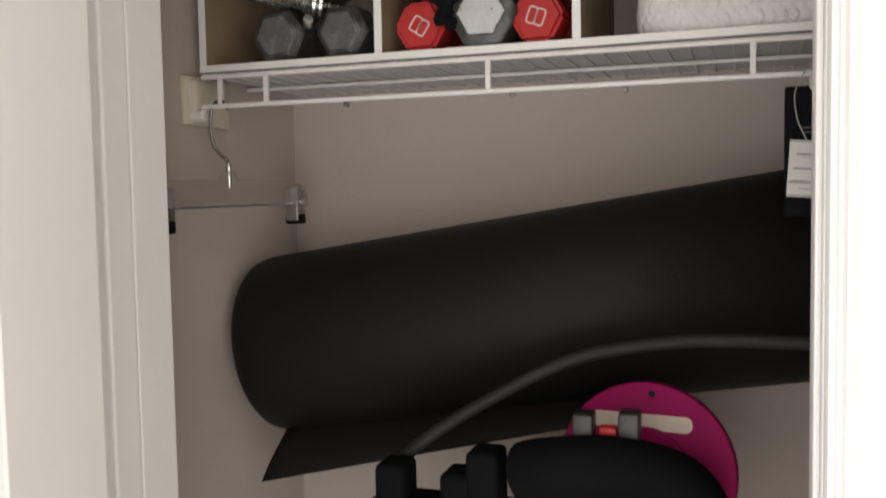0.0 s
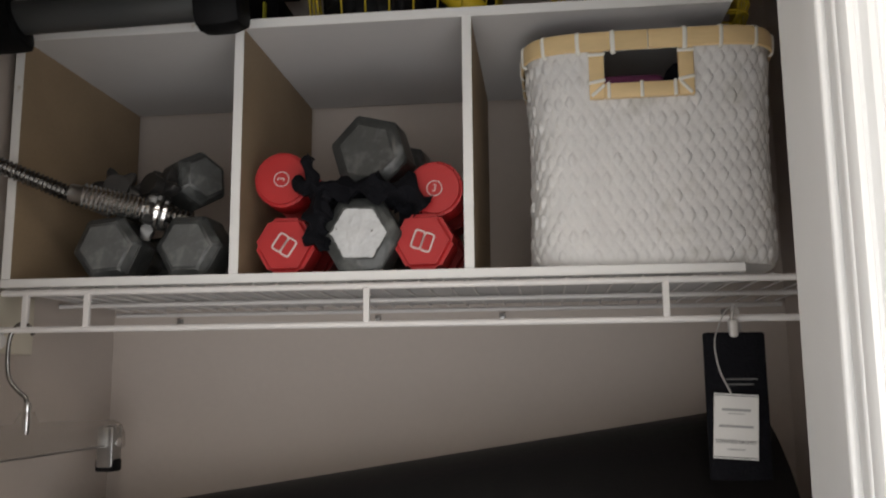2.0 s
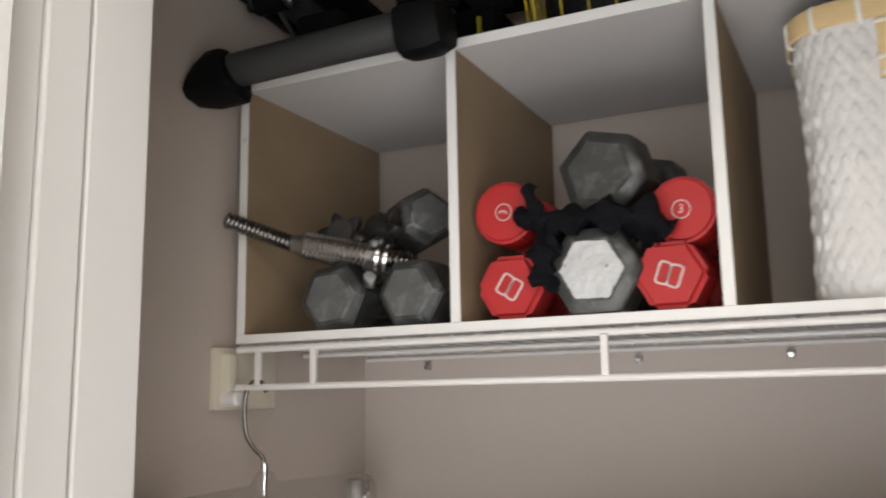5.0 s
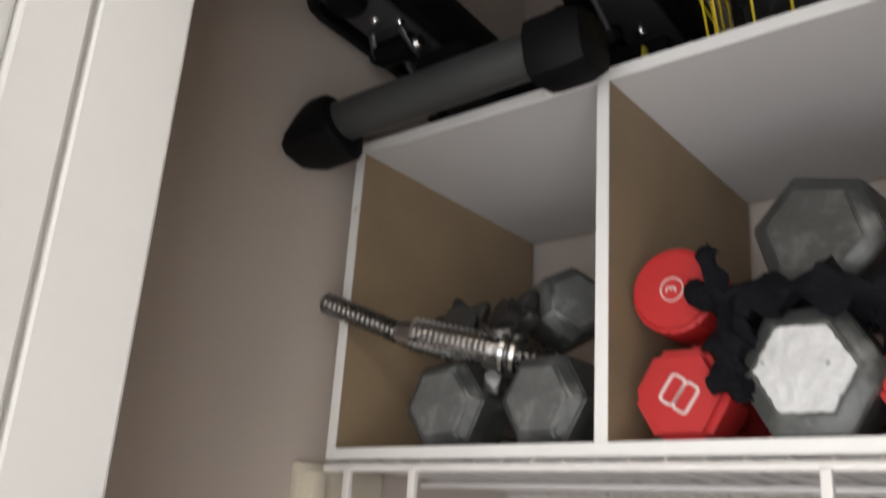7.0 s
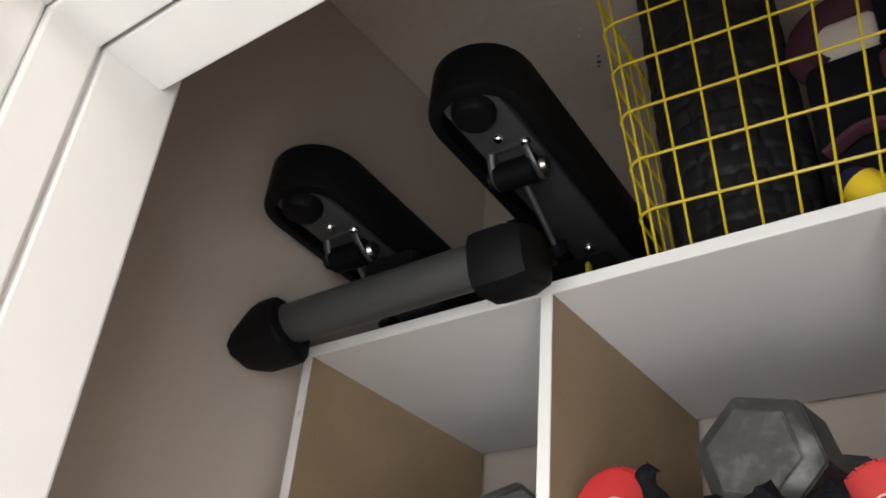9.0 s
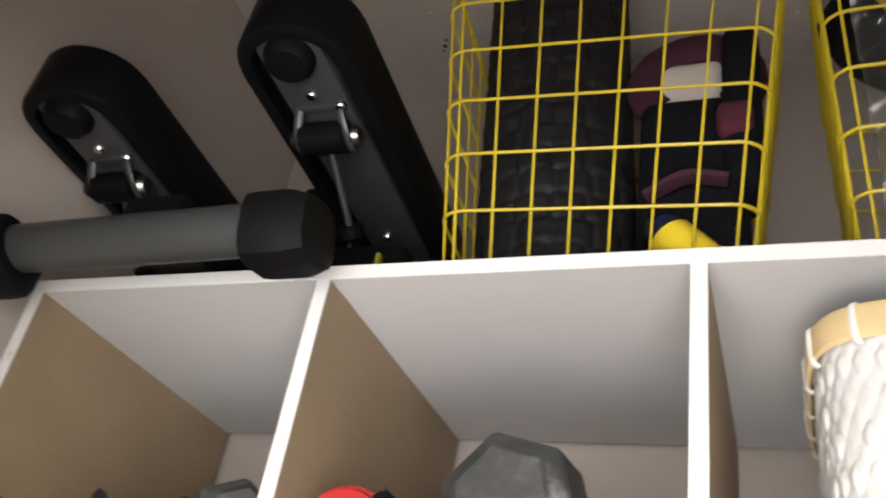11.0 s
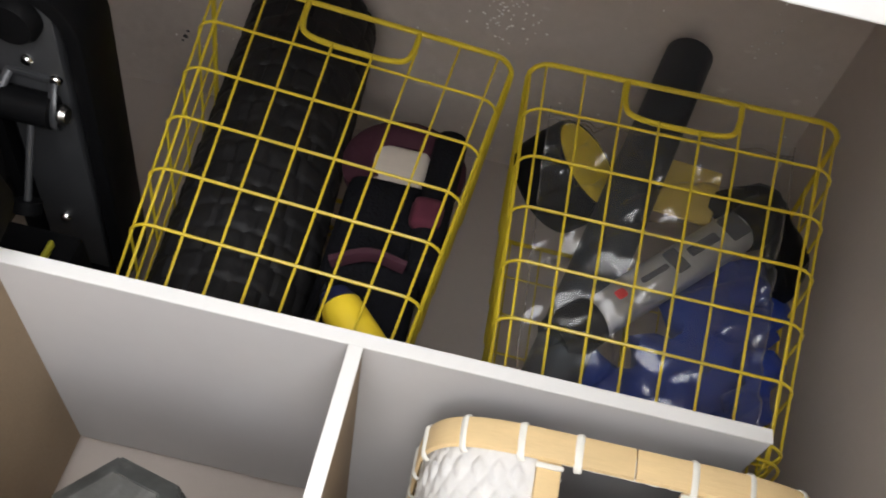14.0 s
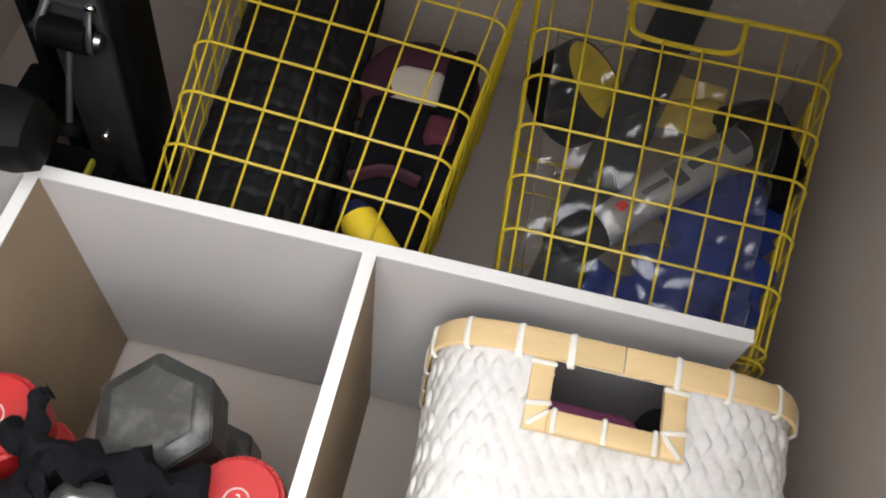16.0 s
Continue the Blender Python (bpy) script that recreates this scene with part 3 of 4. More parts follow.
bar = thing("dumbbell_bar", "chrome knurled dumbbell bar resting on grey dumbbells", "dumbbell bar", group="dumbbell bars")
at_grip = along(Vector((0.085, -0.006, 1.8535)), Vector((0.166, 0.026, 1.8360)))
prof = [(0.0128 if i % 2 else 0.0146, 0.010 + 0.076 * i / 31) for i in range(32)]
part("knurled_grip", lathe(prof, 22, at_grip), M_CHROME, bar)
part("end_knob", lathe([(0.0075, -0.006), (0.0100, -0.004), (0.0105, 0.006), (0.0125, 0.0095)], 20, at_grip), M_DULLCHROME, bar)
for d, r in ((0.087, 0.0200), (0.095, 0.0165)):
    part("collar", lathe([(r - 0.002, d), (r, d + 0.0015), (r, d + 0.005), (r - 0.002, d + 0.0065)], 24, at_grip), M_CHROME, bar)
part("threaded_end", lathe([(0.0085 if i % 2 else 0.0110, 0.100 + 0.030 * i / 11) for i in range(12)], 18, at_grip), M_THREAD, bar)


def star_nut(m, label, metal):
    t = thing("star_nut", label, "star nut", m, group="star nuts")
    pts = []
    for i in range(36):
        a = 2 * math.pi * i / 36
        r = 0.023 + 0.007 * math.cos(6 * a)
        pts.append((r * math.cos(a), r * math.sin(a)))
    part("nut_body", prism(pts, 0, 0.014, 0.003), metal, t)
    part("nut_sleeve", lathe([(0.014, 0.013), (0.014, 0.026)], 18), metal, t)


star_nut(at_grip @ pose(0.012, -0.004, 0.076, 0, 0, 20), "dull steel star nut on the end of a knurled bar", M_NUT)
star_nut(pose(0.104, 0.056, 1.866, 80, 10, 20), "blackened star nut lying among grey dumbbells", M_DARKNUT)
star_nut(pose(0.160, 0.060, 1.866, 75, 0, -25), "blackened star nut lying among grey dumbbells", M_DARKNUT)


# a bundled black strap among the red dumbbells
def cloth(bm, pts, width, thick, seed, wave=0.004, n=5):
    rng = random.Random(seed)
    line = spline(pts, n)
    ph = rng.random() * 6
    rings = []
    for i, p in enumerate(line):
        d = (line[min(i + 1, len(line) - 1)] - line[max(0, i - 1)]).normalized()
        u = d.cross(Vector((0.2, 1, 0.1))).normalized()
        w = d.cross(u)
        row = []
        m = 10
        for j in range(m):
            a = 2 * math.pi * j / m
            q = p + u * math.cos(a) * width * (0.8 + 0.3 * math.sin(i * 0.9 + ph)) + w * math.sin(a) * thick
            q += (noise.noise_vector(q * 60 + Vector((seed, 0, 0)))) * wave
            row.append(bm.verts.new(q))
        rings.append(row)
    for a, c in zip(rings, rings[1:]):
        for j in range(10):
            bm.faces.new((a[j], a[(j + 1) % 10], c[(j + 1) % 10], c[j]))
    bm.faces.new(rings[0][::-1]), bm.faces.new(rings[-1])


strap_ob = thing("black_strap", "crumpled black fabric strap stuffed between dumbbells", "strap")
for k, (name, pts, wd, th, wv) in enumerate((
        ("strap_band", [(0.362, 0.004, 1.790), (0.358, 0.000, 1.815), (0.362, -0.002, 1.846), (0.385, -0.006, 1.849), (0.42, -0.004, 1.848), (0.455, 0.0, 1.845), (0.47, 0.01, 1.83)], 0.016, 0.012, 0.010),
        ("strap_loop", [(0.338, 0.000, 1.857), (0.346, -0.006, 1.856), (0.356, -0.006, 1.850), (0.372, -0.002, 1.842)], 0.011, 0.006, 0.007),
        ("strap_end", [(0.358, -0.004, 1.846), (0.354, -0.007, 1.862), (0.349, -0.006, 1.878), (0.353, -0.006, 1.884)], 0.007, 0.005, 0.005),
        ("strap_fold", [(0.36, 0.02, 1.79), (0.37, 0.03, 1.83), (0.41, 0.03, 1.842), (0.45, 0.03, 1.842), (0.462, 0.03, 1.80)], 0.022, 0.013, 0.010),
        ("strap_fold", [(0.364, 0.006, 1.785), (0.360, 0.002, 1.81), (0.366, 0.002, 1.835)], 0.012, 0.009, 0.007))):
    b = bmesh.new()
    cloth(b, pts, wd, th, k + 1, wv, 7)
    part(name, b, M_CLOTH, strap_ob)
# ---- the white woven basket in the open cube ----
def woven_basket(m):
    t = thing("woven_basket", "white woven paper basket with a pale bamboo rim and cut-out handle", "basket", m)
    H, W0, W1, D0, D1 = 0.250, 0.260, 0.265, 0.205, 0.215

    def at(u, v, out=0.0):
        # u: once round from the middle of the front; v: up the side
        k = v ** 0.9
        w, d = W0 + (W1 - W0) * k, D0 + (D1 - D0) * k
        sag = 1 - 0.030 * max(0.0, math.sin(v * math.pi)) ** 1.5 - 0.035 * (max(0, 0.10 - v) / 0.10) ** 2
        a = 2 * math.pi * u - math.pi / 2
        c, s = math.cos(a), math.sin(a)
        p = 2 / 5.2
        x = math.copysign(abs(c) ** p, c) * (w / 2 + out) * sag
        y = math.copysign(abs(s) ** p, s) * (d / 2 + out) * sag
        dent = 0.006 * math.exp(-((u if u < 0.5 else u - 1) / 0.05) ** 2) * math.sin(v * math.pi)
        return Vector((x, y + d * 0 + dent * (1 if s < 0 else 0), v * H))

    # u spaced evenly along the outline
    fine = [(q + s * s * (3 - 2 * s)) / 4 for q in range(4) for s in (i / 1000 for i in range(1000))] + [1.0]
    acc = [0.0]
    for a, c in zip(fine, fine[1:]):
        acc.append(acc[-1] + (at(c, 0.6) - at(a, 0.6)).length)
    NU, NV = 640, 160
    us, j = [], 0
    for i in range(NU):
        goal = acc[-1] * i / NU
        while acc[j + 1] < goal:
            j += 1
        us.append(fine[j] + (goal - acc[j]) / max(1e-9, acc[j + 1] - acc[j]) * (fine[j + 1] - fine[j]))
    b = bmesh.new()
    grid = []
    cols = 140                                 # strips round the basket
    for iv in range(NV + 1):
        v = iv / NV
        row = []
        for iu, u in enumerate(us):
            s, r = iu / NU * cols, v * 24
            # a diagonal weave: strips in two directions pass over and under
            a, c = s + r, s - r
            ca, cc = int(math.floor(a / 2)), int(math.floor(c / 2))
            fa, fc = a / 2 - ca, c / 2 - cc
            over = (ca + cc) % 2
            f, g = (fa, fc) if over else (fc, fa)
            puff = 0.75 + 0.9 * noise.noise(Vector((ca * 0.7, cc * 0.7, 3)))
            dome = max(0.0, math.sin(math.pi * fa) * math.sin(math.pi * fc))
            out = puff * (0.0014 * dome ** 0.6 + (0.0010 * min(1.0, dome * 2.5) if over else 0.0) + 0.0008 * (f - 0.5) * dome)
            row.append(b.verts.new(at(u, v, out)))
        grid.append(row)
    for iv in range(NV):
        z = (iv + 0.5) / NV * H
        for iu in range(NU):
            q = grid[iv][iu].co
            if q.y < 0 and abs(q.x + 0.0085) < 0.039 and 0.1945 < z < 0.232:
                continue
            b.faces.new((grid[iv][iu], grid[iv][(iu + 1) % NU], grid[iv + 1][(iu + 1) % NU], grid[iv + 1][iu]))
    b.faces.new([v for v in grid[0]][::-1])
    loose = [v for v in b.verts if not v.link_faces]
    bmesh.ops.delete(b, geom=loose, context="VERTS")
    part("woven_body", b, M_WEAVE, t, "body of white woven paper strips")
    # bamboo rim, slat by slat, with ties between
    n = 24
    for k in range(n):
        rim = bmesh.new()
        rows = []
        for i in range(7):
            g = ((k + 0.03 + 0.94 * i / 6) / n) % 1.0 * acc[-1]
            j = next(q for q in range(4000) if acc[q + 1] >= g)
            u = fine[j]
            rows.append([rim.verts.new(at(u, v, o)) for v, o in ((0.922, 0.0035), (0.927, 0.0055), (0.99, 0.0055), (1.005, 0.004), (1.005, 0.0), (0.99, -0.0015))])
        for a, c in zip(rows, rows[1:]):
            for q in range(6):
                rim.faces.new((a[q], a[(q + 1) % 6], c[(q + 1) % 6], c[q]))
        rim.faces.new(rows[0][::-1]), rim.faces.new(rows[-1])
        part("rim_slat", rim, M_BAMBOO, t, "pale bamboo slat")
        if k == 0:
            continue
        g = (k / n) * acc[-1]
        j = next(q for q in range(4000) if acc[q + 1] >= g)
        u = fine[j]
        loop = [at(u, v, o) for v, o in ((0.912, 0.002), (0.92, 0.0052), (0.95, 0.0060), (0.992, 0.0060), (1.006, 0.0045), (1.008, 0.001), (0.99, -0.002))]
        part("tie", sweep(spline(loop, 3), [0.0026] * 19, 6, flat=0.35, up=(0, 0, 1)), M_TIE, t)
    # the frame of the cut-out handle
    fy = at(0.0, 0.85, 0.0).y
    cx, z0, z1, hw = -0.0085, 0.195, 0.231, 0.0385
    for lo, hi in (((cx - hw - 0.016, z0 - 0.016), (cx - hw, z1)), ((cx + hw, z0 - 0.016), (cx + hw + 0.016, z1)), ((cx - hw, z0 - 0.016), (cx + hw, z0))):
        part("handle_slat", box((lo[0], fy - 0.0055, lo[1]), (hi[0], fy + 0.002, hi[1]), 0.0012), M_BAMBOO, t, "pale bamboo slat framing the handle")
    for x, z, r in ((cx - hw + 0.004, z0 - 0.008, 0), (cx, z0 - 0.008, 0), (cx + hw - 0.004, z0 - 0.008, 0), (cx - hw - 0.008, z0 + 0.002, 80), (cx + hw + 0.008, z0 + 0.002, 80),
                    (cx - hw - 0.008, z1 - 0.004, 90), (cx + hw + 0.008, z1 - 0.004, 90), (cx - hw - 0.007, z0 - 0.008, 50), (cx + hw + 0.007, z0 - 0.008, -40)):
        part("tie", box((-0.0018, -0.0012, -0.0092), (0.0018, 0.0012, 0.0092), 0.0008, 1, pose(x, fy - 0.0062, z, 0, r, 0)), M_TIE, t)
    return t


woven_basket(pose(0.7165, 0.112, BED, 0, 0, -1.0))
b = box((-0.085, -0.05, 0), (0.02, 0.05, 0.208), 0.012, 3)
solid("purple_cloth", b, M_PURPLE, "folded purple cloth inside the woven basket", "cloth", pose(0.715, 0.068, BED + 0.003))
b = box((0.0, -0.045, 0), (0.06, 0.05, 0.226), 0.02, 3)
solid("black_pouch", b, M_CLOTH, "black fabric pouch inside the woven basket", "pouch", pose(0.735, 0.066, BED + 0.003))


# ---- yellow wire baskets on top of the organizer ----
def wire_basket(m, label):
    t = thing("wire_basket", label, "basket", m, group="yellow wire baskets")
    H, WB, WT, DB, DT = 0.3055, 0.212, 0.271, 0.208, 0.262

    def dims(z):
        k = z / H
        return WB + (WT - WB) * k, DB + (DT - DB) * k

    def mid(z):
        # the middle of the outline: front leans out, back leans a little
        return -0.018 * z / H

    for i in range(7):
        z = 0.0015 if i == 0 else H - 0.0487 * i
        w, d = dims(z)
        part("hoop", sweep([(x, y + mid(z), z) for x, y in rounded(w + 0.004, d + 0.004, 0.018)], 0.0013, 6, closed=True), M_YELLOW, t)
    w, d = dims(H)
    part("rim", sweep([(x, y + mid(H), H) for x, y in rounded(w + 0.004, d + 0.004, 0.020)], 0.0025, 8, closed=True), M_YELLOW, t, "thick yellow rim wire")
    for k in range(8):
        f = -0.905 + 0.2575 * k
        pts = []
        for z, s in ((H, -1), (0.012, -1), (0.0, -0.93), (0.0, 0.93), (0.012, 1), (H, 1)):
            w, d = dims(z)
            pts.append((f * w / 2, s * d / 2 + mid(z), z))
        if k in (3, 4):
            pts[0] = (pts[0][0] * 1, pts[0][1], H - 0.040)
        part("wire", sweep(pts, 0.00115, 6), M_YELLOW, t)
        pts = []
        for z, s in ((H, -1), (0.012, -1), (0.0, -0.93), (0.0, 0.93), (0.012, 1), (H, 1)):
            w, d = dims(z)
            pts.append((s * w / 2, f * d / 2 + mid(z), z + (0.003 if z < 0.01 else 0)))
        part("wire", sweep(pts, 0.00115, 6), M_YELLOW, t)
    for s in (-1, 1):
        pts = []
        for x, z in ((-0.050, H), (-0.049, H - 0.022), (-0.040, H - 0.036), (0, H - 0.039), (0.040, H - 0.036), (0.049, H - 0.022), (0.050, H)):
            w, d = dims(z)
            pts.append((x, s * (d / 2 + 0.002) + mid(z), z))
        part("handle_loop", sweep(spline(pts, 4), 0.0026, 8), M_YELLOW, t)
    return t


wire_basket(pose(0.4365, 0.151, TOP + 0.0015, 0, 0.6, 3.5), "tall yellow wire basket holding a dark foam roller")
wire_basket(pose(0.7300, 0.153, TOP + 0.001, 0, 3.0, -4), "tall yellow wire basket holding a bagged blue exercise set")


# the foam roller standing in the first basket
def foam_roller(m, r, h):
    b = bmesh.new()
    n, k = 128, 230
    rings = []
    for i in range(k + 1):
        z = h * i / k
        row = []
        for j in range(n):
            a = 2 * math.pi * j / n
            u, v = j / n * 14, z / 0.023
            kx, ky = u - math.floor(u), v - math.floor(v)
            stag = 0.18 * (int(math.floor(v)) % 2)
            kx = (u + stag) % 1.0
            bumpy = min(1, max(0, (0.5 - abs(kx - 0.5)) * 7)) * (0.55 + 0.45 * min(1, max(0, (0.5 - abs(ky - 0.5)) * 5)))
            rr = r * (1 - 0.055 * (1 - bumpy)) + 0.0012 * noise.noise(Vector((u, v * 2, 1)))
            e = min(z, h - z)
            if e < 0.012:
                rr -= (0.012 - e) ** 2 * 60
            row.append(b.verts.new((rr * math.cos(a), rr * math.sin(a), z)))
        rings.append(row)
    for a, c in zip(rings, rings[1:]):
        for j in range(n):
            b.faces.new((a[j], a[(j + 1) % n], c[(j + 1) % n], c[j]))
    t = thing("foam_roller", "dark grey knobbed foam roller standing in a yellow basket", "foam roller", m)
    part("foam_sleeve", b, M_ROLLER, t)
    part("core_tube", lathe([(r * 0.86, 0.002), (r * 0.86, h - 0.002), (r * 0.70, h - 0.001), (r * 0.68, h - 0.03)], 40), M_BLACK, t, "black plastic core tube")


foam_roller(pose(0.403, 0.121, TOP + 0.005, 1, -3.9, 0), 0.066, 0.412)

# knee wraps beside the roller
wrap = thing("knee_wrap", "maroon and black neoprene knee wrap with cream padding", "knee wrap", pose(0.505, 0.105, TOP + 0.050))
pts = [(0.004 + 0.042 * math.cos(a * math.pi / 12), 0, 0.188 + 0.040 * math.sin(a * math.pi / 12)) for a in range(-3, 16)]
part("binding", sweep([(x, y, z) for x, y, z in pts], 0.011, 10, flat=1.5), M_MAROON, wrap)
part("pad", box((-0.032, -0.006, 0.150), (0.028, 0.012, 0.212), 0.009, 3), M_CREAM, wrap, "cream padding inside the wrap")
b = box((0.026, -0.030, 0.06), (0.056, 0.03, 0.226), 0.012, 3)
box((-0.04, -0.02, -0.044), (0.044, 0.03, 0.160), 0.014, 3, bm=b)
part("black_band", b, M_CLOTH, wrap)
part("rose_lining", box((0.022, -0.036, 0.104), (0.050, -0.018, 0.136), 0.008, 3), M_ROSE, wrap)
part("maroon_strap", sweep(spline([(-0.030, -0.026, 0.052), (0.0, -0.034, 0.062), (0.03, -0.03, 0.060)], 5), 0.008, 8, flat=0.5), M_MAROON, wrap)
handle = thing("rope_handle", "yellow foam jump rope handle with a blue end", "rope handle")
part("foam_grip", sweep([(0.492, 0.066, 2.106), (0.497, 0.066, 2.101), (0.524, 0.067, 2.074), (0.532, 0.068, 2.068)], [0.0135, 0.0165, 0.0165, 0.014], 18), M_MUSTARD, handle)
part("end_cap", sweep([(0.488, 0.066, 2.113), (0.4945, 0.066, 2.1035)], [0.0115, 0.0160], 16), M_NAVY, handle)
part("rope", sweep(spline([(0.489, 0.066, 2.111), (0.480, 0.066, 2.122), (0.478, 0.07, 2.115), (0.47, 0.09, 2.10)], 5), 0.0028, 6), M_BLACK, handle)

# the bagged set in the second basket
band = thing("blue_exercise_band", "crumpled blue vinyl exercise band in a clear bag", "exercise band")
for k, (pts, wd, th) in enumerate((([(0.672, 0.094, 2.072), (0.73, 0.088, 2.093), (0.785, 0.090, 2.148), (0.812, 0.096, 2.243)], 0.050, 0.020),
                                   ([(0.735, 0.084, 2.078), (0.782, 0.082, 2.108), (0.815, 0.086, 2.178), (0.828, 0.094, 2.25)], 0.040, 0.018),
                                   ([(0.795, 0.062, 2.072), (0.815, 0.062, 2.10), (0.826, 0.066, 2.145)], 0.020, 0.014))):
    q = bmesh.new()
    cloth(q, pts, wd * 0.92, th, 11 + k, 0.006, 8)
    part("band_fold", q, M_BLUE, band)
pump = thing("silver_pump", "silver hand pump with black grip lying in a clear bag", "pump")
a, c = Vector((0.682, 0.073, 2.140)), Vector((0.812, 0.069, 2.275))
part("barrel", sweep([a, c], 0.0185, 20), M_SILVTUBE, pump)
part("grip", sweep([a.lerp(c, -0.15), a.lerp(c, -0.08), a.lerp(c, 0.06)], [0.019, 0.023, 0.021], 16), M_BLACK, pump)
part("head", sweep([a.lerp(c, 0.97), a.lerp(c, 1.05), a.lerp(c, 1.22)], [0.020, 0.024, 0.020], 16), M_BLACK, pump)
dr = (c - a).normalized()
nrm = Vector((0, -1, 0)) - dr * Vector((0, -1, 0)).dot(dr)
nrm.normalize()
face = Matrix((dr, nrm.cross(dr), nrm)).transposed().to_4x4()
for k, (s, wd, ht) in enumerate(((0.20, 0.010, 0.008), (0.40, 0.030, 0.005), (0.53, 0.014, 0.022), (0.70, 0.034, 0.009), (0.90, 0.022, 0.024))):
    q = prism(rounded(wd, ht, 0.002), 0.0, 0.0006)
    q.transform(Matrix.Translation(a.lerp(c, s) + nrm * 0.0184) @ face)
    part("printed_mark", q, M_RED_LOGO if k == 0 else M_INK, pump)
disc = thing("roller_wheel", "hollow yellow plastic roller wheel with a black outer band", "roller wheel", Matrix.Translation((0.656, 0.090, 2.308)) @ Vector((0.62, -0.77, 0.12)).to_track_quat("Z", "Y").to_matrix().to_4x4() @ Matrix.Scale(0.90, 4))
part("outer_band", lathe([(0.048, -0.030), (0.052, -0.026), (0.0535, 0.0), (0.052, 0.026), (0.050, 0.029), (0.0475, 0.0295), (0.0470, 0.024), (0.0470, -0.012)], 44), M_RUBBER, disc, "black rubber outer band")
part("dish", lathe([(0.0468, 0.0285), (0.0462, 0.0290), (0.043, 0.024), (0.036, 0.016), (0.014, 0.013), (0.012, 0.020), (0.008, 0.021)], 40), M_MUSTARD, disc, "yellow plastic inside")
for k in range(3):
    part("rib", box((0.010, -0.002, 0.010), (0.041, 0.002, 0.024), 0.001, 1, pose(0, 0, 0, 0, 0, 120 * k + 20)), M_MUSTARD, disc)
card = thing("packing_card", "yellow-tan and grey printed card in a clear bag", "card", pose(0.752, 0.082, 2.318, 0, 10, -6))
part("sheet", box((-0.055, -0.001, -0.034), (0.042, 0.001, 0.034), 0.0005, 1), mat("yellow_tan_card", (0.46, 0.33, 0.07), 0.6, vary=0.12, scale=30), card)
part("printed_block", box((-0.052, -0.0016, -0.012), (-0.016, -0.0011, 0.026)), mat("green_grey_print", (0.13, 0.15, 0.13), 0.6, vary=0.1), card)
hose = bmesh.new()
cloth(hose, [(0.795, 0.066, 2.290), (0.822, 0.065, 2.310), (0.848, 0.062, 2.275), (0.846, 0.064, 2.21)], 0.017, 0.017, 21, 0.004, 6)
solid("black_hose", hose, M_BLACK, "short black rubber hose in a clear bag", "hose")
def bag_point(u, v):
    x = 0.636 - 0.012 * v + (0.174 + 0.040 * v) * u
    z = 2.058 + 0.272 * v
    y = 0.050 - 0.030 * v - 0.014 * math.sin(math.pi * u) * math.sin(math.pi * min(1, v * 1.2)) - 0.018 * (u - 0.5)
    # long creases running aslant, and short ones crossing them
    a, c = x * 0.75 + z * 0.66, z * 0.75 - x * 0.66
    n1 = 1 - min(1, abs(noise.noise(Vector((a * 9, c * 26, 1.7)))) * 3.2)
    n2 = 1 - min(1, abs(noise.noise(Vector((a * 21, c * 12, 5.2)))) * 3.2)
    y += 0.012 * n1 * n1 + 0.0045 * n2 * n2 + 0.003 * noise.noise(Vector((x * 14, 0, z * 14))) + 0.0020 * noise.noise(Vector((a * 16, c * 85, 9.1))) + 0.0007 * noise.noise(Vector((a * 90, c * 60, 4.4)))
    return Vector((x, max(y, -0.03 + 0.04 * (1 - v)), z))


bag_ob = thing("plastic_bag", "clear wrinkled zip plastic bag in a yellow basket", "bag")
bag = bmesh.new()
nu, nv = 120, 120
grid = [[bag.verts.new(bag_point(j / nu, i / nv)) for j in range(nu + 1)] for i in range(nv + 1)]
for i in range(nv):
    for j in range(nu):
        bag.faces.new((grid[i][j], grid[i][j + 1], grid[i + 1][j + 1], grid[i + 1][j]))
part("bag_sheet", bag, M_BAG, bag_ob)
for v in (0.955, 0.967):
    part("zip_strip", sweep([bag_point(i / 40, v) + Vector((0, -0.0006, 0)) for i in range(41)], 0.0009, 6), M_CLEAR, bag_ob, "ribbed zip closure")
part("bag_seam", sweep([bag_point(0.004, i / 40) for i in range(41)], 0.0007, 6), M_CLEAR, bag_ob)
part("bag_seam", sweep([bag_point(0.996, i / 40) for i in range(41)], 0.0007, 6), M_CLEAR, bag_ob)
tube_dark = thing("dark_tube", "dark grey rubber tube standing in a yellow basket", "tube")
a, c = Vector((0.664, 0.090, 2.085)), Vector((0.754, 0.050, 2.466))
part("tube_body", sweep([a, a.lerp(c, 0.5), a.lerp(c, 0.996), c], [0.0235, 0.0235, 0.0235, 0.0222], 24), mat("blue_black_rubber", (0.022, 0.026, 0.032), 0.5, vary=0.2, scale=20, bump=0.3), tube_dark)

